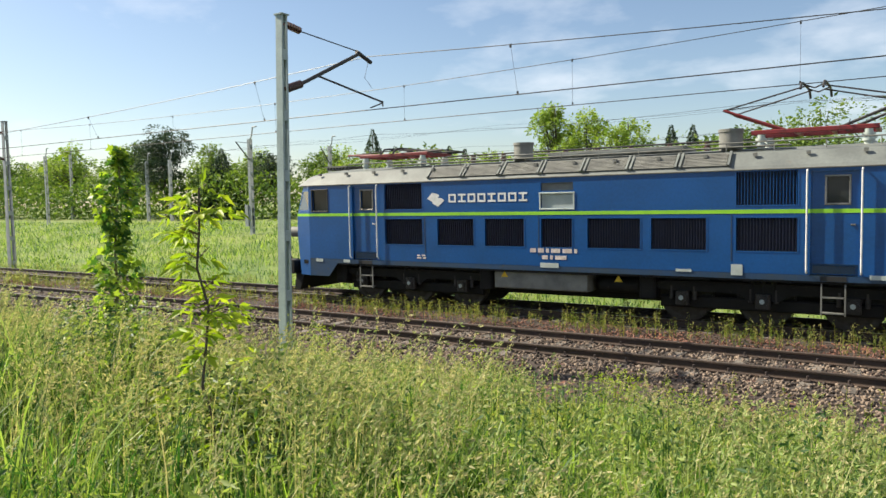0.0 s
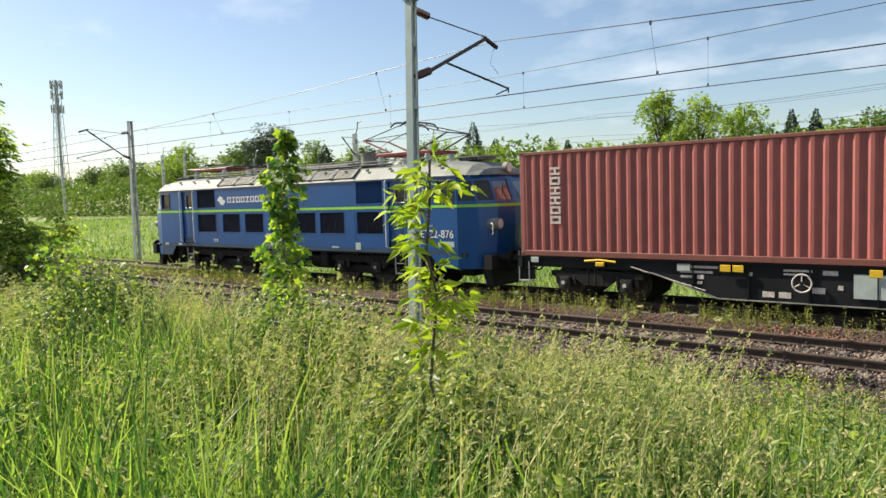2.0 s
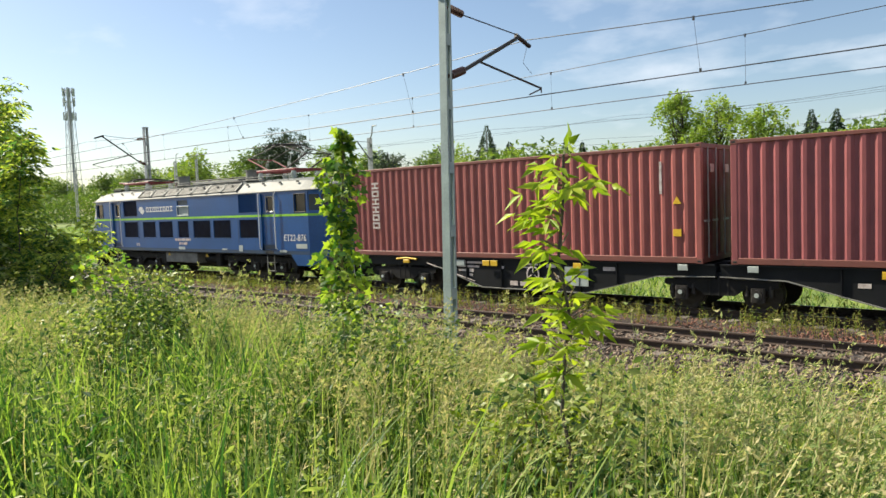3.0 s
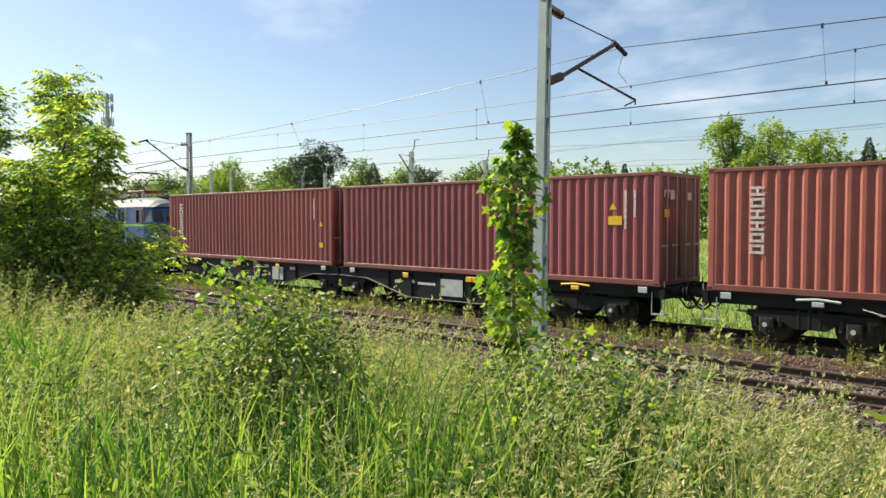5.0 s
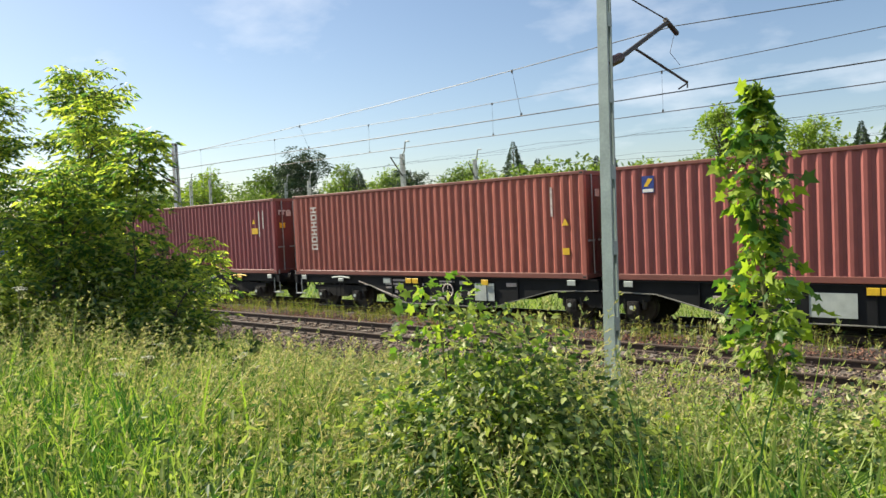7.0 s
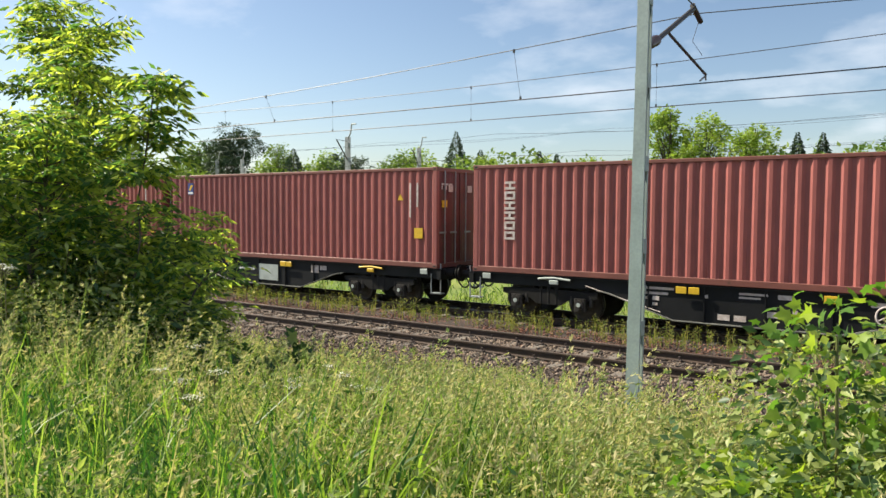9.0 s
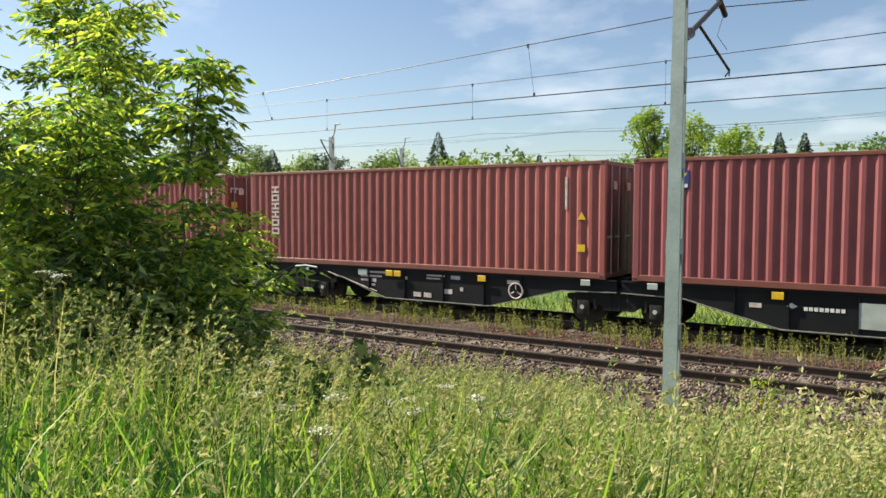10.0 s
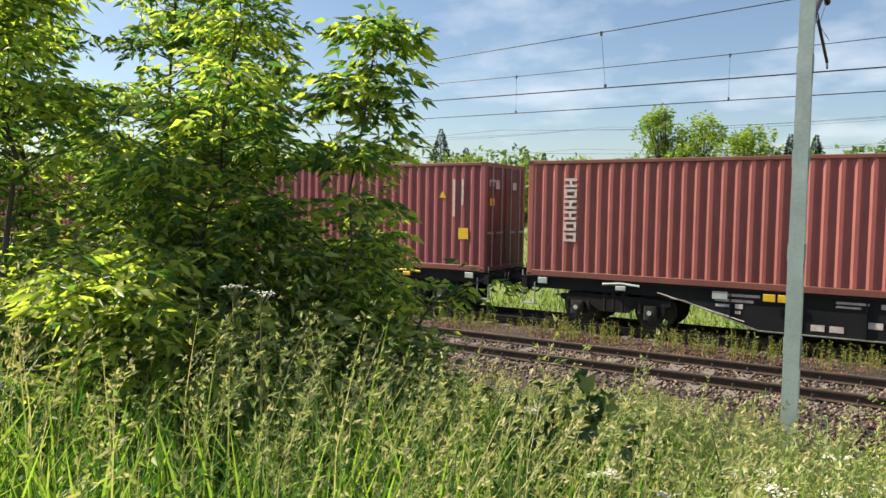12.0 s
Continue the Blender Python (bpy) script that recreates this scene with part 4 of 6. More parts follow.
    if kind == "T":
        for k in range(6):
            z = CZ + 2.45 - 0.265 * k
            b = block(0.98, 0.32, z - 0.225, 0.215, 0.062, *yy, k in (0, 2, 3))
            part("letter_block", b, M_offwhite, c, "worn white block of the lessor's lettering")
        part("id_bar", Geo().box(CL - 1.05, CL - 0.99, *yy, CZ + 1.7, CZ + 2.5), M_offwhite, c)
        part("warning_sticker", Geo().prism([(CL - 0.72, CZ + 1.45), (CL - 0.50, CZ + 1.45), (CL - 0.61, CZ + 1.64)], "y", *yy), M_yellow, c)
        part("yellow_sticker", Geo().box(CL - 0.72, CL - 0.51, *yy, CZ + 0.66, CZ + 0.84), M_yellow, c)
    else:
        if index % 4 == 3 or index == 5:
            bs = part("square_label", Geo().box(0.95, 1.27, *yy, CZ + 2.18, CZ + 2.60), M_logoblue, c, "blue square label with a yellow flash")
            part("flash", Geo().prism([(1.0, CZ + 2.34), (1.10, CZ + 2.34), (1.24, CZ + 2.52), (1.12, CZ + 2.54)], "y", yy[0] - 0.003, yy[1]), M_yellow, bs)
            part("label_foot", Geo().box(0.97, 1.25, yy[0] - 0.003, yy[1], CZ + 2.20, CZ + 2.28), M_white, bs)
        part("warning_sticker", Geo().prism([(CL - 1.42, CZ + 1.95), (CL - 1.20, CZ + 1.95), (CL - 1.31, CZ + 2.13)], "y", *yy), M_yellow, c)
        part("yellow_sticker", Geo().box(CL - 0.80 if index != 1 else CL - 1.45, CL - 0.50 if index != 1 else CL - 1.05, *yy, CZ + 0.85 if index != 1 else CZ + 1.55, CZ + 1.15 if index != 1 else CZ + 1.78), M_yellow, c)
        for k in range(2):
            part("id_bar", Geo().box(CL - 0.98 + 0.26 * k, CL - 0.92 + 0.26 * k, *yy, CZ + 1.45 + 0.3 * k, CZ + 2.45), M_offwhite, c)
    return c


SECOND = 12.865
PAIR = 26.27


def build_wagon(index, off):
    """Articulated container wagon: two frames on three bogies."""
    w = thing("container_wagon", "black articulated flat wagon with fish-bellied side sills", "railway wagon", "wagons of the train")
    MOVERS.append((w, off))
    for unit in (0, 1):
        def X(u):
            return u if unit == 0 else SECOND + CL - u
        ua, ub = -0.13, CL + 0.28
        prof = [(ua, 1.11), (ua, 0.86), (3.6, 0.86), (3.9, 0.82), (5.50, 0.29), (8.95, 0.29), (11.0, 0.82), (ub, 0.86), (ub, 1.11)]
        for s in (-1, 1):
            g = Geo().prism([(X(a), b) for a, b in prof], "y", *sorted((s * 1.10, s * 1.13)))
            sl = part("side_sill", g, M_wagon, w, "black fish-bellied steel side sill")
            fl = Geo()
            lower = prof[2:8]
            for (a, b), (c, d) in zip(lower[:-1], lower[1:]):
                fl.add([(X(a), s * 1.06, b), (X(c), s * 1.06, d), (X(c), s * 1.19, d), (X(a), s * 1.19, b), (X(a), s * 1.06, b - 0.022), (X(c), s * 1.06, d - 0.022), (X(c), s * 1.19, d - 0.022), (X(a), s * 1.19, b - 0.022)], [(0, 1, 2, 3), (4, 5, 6, 7), (0, 1, 5, 4), (2, 3, 7, 6), (0, 3, 7, 4), (1, 2, 6, 5)])
            # near flange is grey to hold the highlight along the sill's bottom edge
            part("lower_flange", fl, M_vent if s < 0 else M_wagon, sl, "lower flange, its highlight painted grey on the near side")
            part("upper_flange", Geo().box(min(X(ua), X(ub)), max(X(ua), X(ub)), *sorted((s * 1.04, s * 1.20)), 1.11, 1.148), M_wagon, sl)
            for u in (4.9, 6.2, 7.5, 8.8, 9.9):
                zb = float(np.interp(u, [3.9, 5.5, 8.95, 11.0], [0.82, 0.29, 0.29, 0.82]))
                part("web_stiffener", Geo().box(X(u) - 0.012, X(u) + 0.012, *sorted((s * 1.13, s * 1.175)), zb, 1.11), M_wagon, sl)
        part("deck_beam", Geo().box(min(X(ua), X(ub)), max(X(ua), X(ub)), -0.35, 0.35, 0.80, 1.12, 0.02), M_wagon, w)
        for u in (0.1, 2.3, 4.2, 6.1, 8.0, 9.9, 11.8):
            part("cross_member", Geo().box(X(u) - 0.09, X(u) + 0.09, -1.10, 1.10, 0.86, 1.10), M_wagon, w)
        ys = -1.135
        # markings on the side that faces the bank
        for u in ((5.69, 5.98, 8.77) if unit == 0 else (3.18, 5.94, 6.21)):
            x = u if unit == 0 else SECOND + u
            part("yellow_plate", Geo().box(x - 0.12, x + 0.12, -1.225, -1.205, 0.93, 1.09, 0.01), M_yellow, w, "yellow container pin plate")
        for u in (0.45, 11.7):
            part("pin_lever", Geo().box(X(u) - 0.12, X(u) + 0.12, -1.235, -1.205, 0.98, 1.13, 0.02), M_plate, w, "grey container lock lever")
        brk = Geo().tube([(X(2.0), -1.21, 1.06), (X(2.45), -1.21, 1.10), (X(2.9), -1.21, 1.06)], 0.03, 7)
        brk.box(X(2.45) - 0.12, X(2.45) + 0.12, -1.24, -1.19, 0.93, 1.05, 0.02)
        part("jack_bracket", brk, M_yellow if index == 0 or unit else M_plate, w, "yellow lifting bracket")
        if unit == 0:
            for k in range(3):
                part("marking_bar", Geo().box(X(4.55 + 0.02 * k) , X(4.55 + 0.02 * k) + (0.95, 0.8, 0.3)[k], ys - 0.004, ys + 0.002, 0.98 - 0.12 * k, 1.04 - 0.12 * k), M_offwhite, w)
            wu = 7.35 if index < 2 else 9.79
            if index < 2:
                part("placard", Geo().box(X(8.35), X(8.35) + 0.72, ys - 0.03, ys - 0.018, 0.46, 0.98, 0.008), M_plate, w, "pale inspection placard")
            hw = part("hand_brake_wheel", Geo().ring((X(wu), -1.22, 0.74), (0, 1, 0), 0.20, 0.020, 22), M_offwhite, w, "white spoked hand-brake wheel")
            for a in (90, 210, 330):
                part("spoke", Geo().tube([(X(wu), -1.22, 0.74), (X(wu) + 0.2 * math.cos(radians(a)), -1.22, 0.74 + 0.2 * math.sin(radians(a)))], 0.014, 6), M_offwhite, hw)
            part("hand_brake_spindle", Geo().cyl((X(wu), -1.24, 0.74), (X(wu), -1.10, 0.74), 0.04, 8), M_wagon, w)
            for a, z in ((6.5, 0.38), (6.85, 0.38), (7.54, 0.52)):
                part("marking_grid", Geo().box(X(a), X(a) + 0.26, ys - 0.004, ys + 0.002, z, z + 0.13), M_offwhite, w)
            for a, z, ww, hh in ((5.0, 0.72, 0.16, 0.10), (5.0, 0.60, 0.12, 0.07), (6.95, 0.98, 0.6, 0.05), (6.95, 0.90, 0.45, 0.04), (7.75, 0.93, 0.3, 0.10), (8.05, 0.62, 0.10, 0.10), (9.5, 0.90, 0.35, 0.10), (6.2, 0.85, 0.08, 0.08)):
                part("marking_bar", Geo().box(X(a), X(a) + ww, ys - 0.004, ys + 0.002, z, z + hh), M_offwhite, w)
            part("document_box", Geo().box(X(4.52), X(4.52) + 0.32, ys - 0.05, ys - 0.005, 0.90, 1.08, 0.01), M_plate, w, "pale document holder")
            part("brake_rigging", Geo().tube([(X(3.3), -1.16, 0.95), (X(5.2), -1.16, 0.45)], 0.014, 6), M_offwhite, w)
        else:
            em = Geo().prism([(SECOND + 3.35, 0.80), (SECOND + 3.47, 0.74), (SECOND + 3.56, 0.80), (SECOND + 3.44, 0.87)], "y", ys - 0.004, ys + 0.002)
            part("emblem", em, M_white, w, "small white emblem")
            for k in range(8):
                x = SECOND + 3.68 + k * 0.10
                part("name_bar", Geo().box(x, x + 0.075, ys - 0.004, ys + 0.002, 0.72, 0.80), M_white, w)
            part("placard", Geo().box(SECOND + 4.70, SECOND + 5.64, ys - 0.03, ys - 0.018, 0.42, 0.96, 0.008), M_plate, w, "pale inspection placard")
            part("marking_grid", Geo().box(SECOND + 7.16, SECOND + 7.49, ys - 0.004, ys + 0.002, 0.78, 1.02), M_offwhite, w)
            part("marking_grid", Geo().box(SECOND + 7.56, SECOND + 7.84, ys - 0.004, ys + 0.002, 0.88, 1.02), M_offwhite, w)
            part("marking_bar", Geo().box(SECOND + 2.6, SECOND + 2.85, ys - 0.004, ys + 0.002, 0.72, 0.82), M_offwhite, w)
        # shunter's step and headstock at the outer end
        d = -1 if unit == 0 else 1
        xe = X(ua)
        part("headstock", Geo().box(min(xe, xe - d * 0.14), max(xe, xe - d * 0.14), -1.2, 1.2, 0.84, 1.14, 0.02), M_wagon, w)
        buffer_pair(w, xe, d)
        coupling(w, xe, d)
        for s in (-1, 1):
            st = Geo().tube([(xe - d * 0.35, s * 1.17, 1.0), (xe - d * 0.35, s * 1.17, 0.45), (xe - d * 0.02, s * 1.17, 0.45), (xe - d * 0.02, s * 1.17, 1.3)], 0.018, 6)
            st.box(min(xe - d * 0.36, xe - d * 0.0), max(xe - d * 0.36, xe - d * 0.0), *sorted((s * 1.0, s * 1.19)), 0.43, 0.46)
            part("shunter_step", st, M_galv, w)
    for xc in (2.25, CL + 0.34, SECOND + CL - 2.25):
        bogie(w, xc, 1.8, 0.46, 2, 0.66, 2.7, WHEEL_W)
    return w


for i in range(4):
    build_wagon(i, i * PAIR)
    build_container(2 * i, i * PAIR)
    build_container(2 * i + 1, i * PAIR + SECOND)

# ---- overhead line ----


def build_mast(x, y, base, top, w0, w1, label, name="catenary_mast", material=None, foot=0.0):
    """Mast of two channels held apart by batten plates, slimmer at the top. foot: how far its base stands off the top, across the track."""
    def mid(z):
        return y + foot * (top - z) / (top - base)

    material = material or M_mast
    m = thing(name, label, "catenary mast", "masts of the overhead line")
    n = 6
    for s in (-1, 1):
        t, fl = 0.014, 0.045
        rings = []
        for z, wd in ((base, w0), (top, w1)):
            a, b = wd / 2, wd / 2
            rings.append([(x + p, mid(z) + s * q, z) for p, q in ((-a, b), (a, b), (a, b - fl), (a - t, b - fl), (a - t, b - t), (-a + t, b - t), (-a + t, b - fl), (-a, b - fl))])
        g = Geo()
        for k in range(8):
            j = (k + 1) % 8
            g.add([rings[0][k], rings[0][j], rings[1][j], rings[1][k]], [(0, 1, 2, 3)])
        me = g.mesh("channel")
        bmw = bmesh.new()
        bmw.from_mesh(me)
        bmesh.ops.remove_doubles(bmw, verts=bmw.verts, dist=1e-5)
        bmesh.ops.recalc_face_normals(bmw, faces=bmw.faces)
        bmw.to_mesh(me)
        bmw.free()
        part("channel", me, material, m)
    for i in range(n):
        f = (i + 0.35) / n
        z = base + (top - base) * f
        a = (w0 + (w1 - w0) * f) / 2
        for e in (-1, 1):
            part("batten_plate", Geo().box(min(x + e * a, x + e * (a + 0.01)), max(x + e * a, x + e * (a + 0.01)), mid(z) - a + 0.012, mid(z) + a - 0.012, z - 0.11, z + 0.11), material, m)
    part("cap_plate", Geo().box(x - w1 / 2 - 0.03, x + w1 / 2 + 0.03, y - w1 / 2 - 0.03, y + w1 / 2 + 0.03, top, top + 0.025), material, m)
    part("footing", Geo().box(x - w0 * 0.9, x + w0 * 0.9, mid(base) - w0 * 0.9, mid(base) + w0 * 0.9, base - 0.5, base + 0.05, 0.05), M_sleeper, m, "weathered concrete footing")
    return m


def build_cantilever(x, ym, yt, z_joint, z_tip, z_stay, z_reg, y_reg, d):
    """Insulated bracket: inclined tube, top stay with insulator, registration and steady arms. d: side of the mast it reaches to."""
    c = thing("cantilever_bracket", "dark steel overhead line bracket with insulators", "bracket", "brackets of the overhead line")
    t = Geo().tube([(x, ym + d * 0.50, z_joint + 0.14), (x, yt, z_tip)], 0.042, 10).tube([(x, yt - d * 0.1, z_tip + 0.03), (x, yt + d * 0.42, z_tip - 0.14)], 0.048, 10)
    part("inclined_tube", t, M_arm, c)
    i = Geo()
    for k in range(7):
        f0 = k / 7
        p = Vector((x, ym + d * 0.10, z_joint)).lerp(Vector((x, ym + d * 0.52, z_joint + 0.15)), f0)
        q = Vector((x, ym + d * 0.10, z_joint)).lerp(Vector((x, ym + d * 0.52, z_joint + 0.15)), f0 + 0.07)
        i.cyl(p, q, 0.085, 12)
    i.cyl((x, ym + d * 0.02, z_joint - 0.02), (x, ym + d * 0.52, z_joint + 0.15), 0.045, 10)
    part("lower_insulator", i, M_insul, c)
    st = Geo().tube([(x, ym + d * 0.52, z_stay - 0.06), (x, yt, z_tip + 0.04)], 0.013, 7)
    part("top_stay", st, M_arm, c)
    i = Geo()
    for k in range(5):
        i.cyl((x, ym + d * (0.16 + 0.075 * k), z_stay - 0.005 - 0.01 * k), (x, ym + d * (0.20 + 0.075 * k), z_stay - 0.012 - 0.01 * k), 0.078, 12)
    i.cyl((x, ym + d * 0.05, z_stay), (x, ym + d * 0.54, z_stay - 0.06), 0.03, 8)
    part("upper_insulator", i, M_insul, c)
    f = 0.26
    ys, zs = ym + d * 0.5 + (yt - ym - d * 0.5) * f, z_joint + 0.14 + (z_tip - z_joint - 0.14) * f
    part("registration_arm", Geo().tube([(x, ys, zs), (x, y_reg, z_reg)], 0.024, 8), M_arm, c)
    part("steady_arm", Geo().tube([(x, y_reg, z_reg + 0.03), (x, y_reg, z_reg - 0.10)], 0.016, 6).tube([(x, y_reg - d * 0.02, z_reg - 0.02), (x + 0.05, y_reg - d * 0.55, z_reg - 0.19)], 0.016, 6), M_arm, c)
    part("suspension_loop", Geo().tube([(x, yt + d * 0.33, z_tip - 0.12), (x - 0.1, yt + d * 0.30, z_tip - 0.5), (x + 0.05, yt + d * 0.4, z_tip - 0.75)], 0.005, 5), M_wire, c)
    return c


MX, MY = -10.77, 10.98
build_mast(MX, MY, -0.55, 6.76, 0.20, 0.165, "grey-green steel mast of paired channels beside the disused track", foot=-0.2)
build_cantilever(MX, MY, 13.45, 5.31, 6.38, 6.60, 5.36, 14.30, 1)
build_mast(-43.2, 21.9, -0.6, 7.9, 0.34, 0.24, "distant pale steel mast beyond the train's track", material=M_galv)
build_cantilever(-43.2, 21.9, 19.3, 5.75, 7.3, 7.25, 5.7, 18.7, -1)


def span(z_end, sag, x0, x1, n=24):
    return [(x0 + (x1 - x0) * i / n, z_end - 4 * sag * (i / n) * (1 - i / n)) for i in range(n + 1)]


def build_catenary(yc, ym, contact_z, ends, z_mess, sag, label):
    c = thing("overhead_wires", label, "overhead wire")
    for i, (x0, x1) in enumerate(zip(ends[:-1], ends[1:])):
        pts = span(z_mess, sag, x0, x1)
        part("messenger_wire", Geo().tube([(x, ym, z) for x, z in pts], 0.0095, 5), M_wire, c)
        n = 8
        for k in range(n):
            x = x0 + (x1 - x0) * (k + 0.5) / n
            f = (k + 0.5) / n
            zm = z_mess - 4 * sag * f * (1 - f)
            part("dropper", Geo().tube([(x, ym, zm), (x, yc, contact_z)], 0.0035, 4), M_wire, c)
            part("dropper_clamp", Geo().box(x - 0.02, x + 0.02, ym - 0.012, ym + 0.012, zm - 0.06, zm + 0.02), M_wire, c)
            part("dropper_clamp", Geo().box(x - 0.02, x + 0.02, yc - 0.012, yc + 0.012, contact_z - 0.01, contact_z + 0.07), M_wire, c)
    for dy in (-0.02, 0.02):
        part("contact_wire", Geo().tube([(ends[0], yc + dy, contact_z), (ends[-1], yc + dy, contact_z)], 0.0085, 5), M_wire, c)


build_catenary(14.05, 13.75, 5.17, [-130, -70.8, MX, 49.2], 6.36, 0.88, "thin dark contact and messenger wires over the disused track")
build_catenary(18.47, 18.47, 5.43, [-102, -43.2, 0.6, 60], 6.95, 0.54, "thin dark contact and messenger wires over the train")


def build_far_pole(x, y, base, top, horn):
    p = thing("yard_mast", "slim grey steel overhead line mast in the meadow", "catenary mast", "masts in the meadow")
    g = Geo()
    for s in (-1, 1):
        g.box(x - 0.13, x + 0.13, *sorted((y + s * 0.10, y + s * 0.14)), base - 0.4, top)
    for k in range(7):
        z = base + (top - base) * (k + 0.5) / 7
        g.box(x - 0.135, x + 0.135, y - 0.13, y + 0.13, z - 0.10, z + 0.10)
    part("post", g, M_galv, p)
    part("horn", Geo().tube([(x, y, top - 0.1), (x + 0.25, y, top + 0.25), (x + 0.35, y, top + 0.85), (x + 0.75, y, top + 0.85)], 0.05, 6), M_galv, p)
    if horn:
        part("bracket_arm", Geo().tube([(x, y, top - 1.6), (x + 1.0, y - 2.2, top - 0.4)], 0.045, 6).tube([(x, y, top - 0.3), (x + 1.0, y - 2.2, top - 0.4)], 0.02, 5), M_arm, p)
        part("signal_box", Geo().box(x - 0.55, x - 0.2, y - 0.2, y + 0.2, base + 0.6, base + 2.2, 0.03), M_galv, p, "grey equipment cabinet on the post")


for q in ((-40.9, 38, 0.75, 7.75, True), (-43.7, 50, 1.3, 8.0, True), (-80.6, 45, 0.6, 8.7, False), (-92.6, 55, 1.2, 9.9, False), (-69.8, 50, 0.6, 7.8, False), (-65.9, 50, 0.6, 7.8, False), (-112, 47, 1, 9, False)):
    build_far_pole(*q)
yw = thing("yard_wires", "thin distant overhead wires above the meadow", "overhead wire")
for y, z in ((36, 7.1), (36, 5.9), (48, 8.3), (48, 7.0), (53, 9.0)):
    pts = []
    for k in range(9):
        pts += [(-160 + k * 22 + i * 22 / 6, y, z - 1.2 * (i / 6) * (1 - i / 6)) for i in range(6)]
    part("wire", Geo().tube(pts, 0.009, 4), M_wire, yw)


def build_tower(x, y, base, top):
    t = thing("lattice_tower", "distant lattice mobile phone tower with antenna clusters", "tower", at=pose(x, y, base))
    h = top - base
    g = Geo()
    lv = [h * k / 12 for k in range(13)]
    def half(z):
        return 1.25 - 0.85 * z / h
    for sx in (-1, 1):
        for sy in (-1, 1):
            part("leg", Geo().tube([(sx * half(0), sy * half(0), -3), (sx * half(h), sy * half(h), h)], 0.06, 6), M_galv, t)
    for z0, z1 in zip(lv[:-1], lv[1:]):
        a, b = half(z0), half(z1)
        for p, q in (((-a, -a), (b, -b)), ((a, -a), (-b, -b)), ((-a, -a), (-b, b)), ((-a, a), (-b, -b)), ((-a, a), (b, b)), ((a, -a), (b, b))):
            g.tube([(p[0], p[1], z0), (q[0], q[1], z1)], 0.03, 4)
    part("bracing", g, M_galv, t)
    part("ladder_duct", Geo().box(-0.16, 0.16, -0.2, 0.2, 0, h, 0.04), M_galv, t)
    for z in (h - 0.8, h - 2.6, h - 5.2):
        for k in range(6):
            a = k * math.pi / 3 + z
            part("antenna", Geo().box(1.0 * math.cos(a) - 0.11, 1.0 * math.cos(a) + 0.11, 1.0 * math.sin(a) - 0.11, 1.0 * math.sin(a) + 0.11, z - 0.75, z + 0.75, 0.03), M_plate, t, "pale grey panel antenna")
        part("antenna_ring", Geo().ring((0, 0, z), (0, 0, 1), 0.85, 0.06, 12), M_galv, t)


build_tower(-141.6, 59.4, 2.0, 26.3)

# ---- plants ----
OVAL = (np.array([(0, 0, 0), (0.42, 0.27, 0.05), (1, 0, -0.10), (0.42, -0.27, 0.05)]), np.array([(0, 2, 1), (0, 3, 2)]))
LANCE = (np.array([(0, 0, 0), (0.38, 0.17, 0.05), (1, 0, -0.16), (0.38, -0.17, 0.05)]), np.array([(0, 2, 1), (0, 3, 2)]))
MAPLE = (np.array([(0.0, 0, 0), (-0.05, 0.34, -0.03), (0.22, 0.28, 0.03), (0.42, 0.62, -0.06), (0.55, 0.24, 0.04), (1.0, 0.0, -0.10), (0.55, -0.24, 0.04), (0.42, -0.62, -0.06), (0.22, -0.28, 0.03), (-0.05, -0.34, -0.03)]),
         np.array([(0, 2, 1), (0, 4, 2), (2, 4, 3), (0, 5, 4), (0, 6, 5), (0, 8, 6), (8, 7, 6), (0, 9, 8)]))


def unit(a):
    return a / np.maximum(np.linalg.norm(a, axis=-1, keepdims=True), 1e-9)


def leaves(centres, ways, sizes, shape, flat=0.8):
    """Arrays of leaf vertices and faces: one leaf a centre, pointing along its way; flat: how far faces look up."""
    n = len(centres)
    tv, tf = shape
    d = unit(ways)
    up = np.array([0, 0, 1.0]) * flat + RNG.normal(size=(n, 3)) * (1.0 - flat * 0.55)
    side = unit(np.cross(up, d))
    nrm = np.cross(d, side)
    B = np.stack([d, side, nrm], 1)
    v = np.einsum('ki,nij->nkj', tv, B) * np.asarray(sizes).reshape(-1, 1, 1) + np.asarray(centres)[:, None, :]
    f = (tf[None] + len(tv) * np.arange(n)[:, None, None]).reshape(-1, 3)
    return v.reshape(-1, 3), f


def joined(groups):
    vs, fs, o = [], [], 0
    for v, f in groups:
        vs.append(v); fs.append(f + o); o += len(v)
    return np.concatenate(vs), np.concatenate(fs)


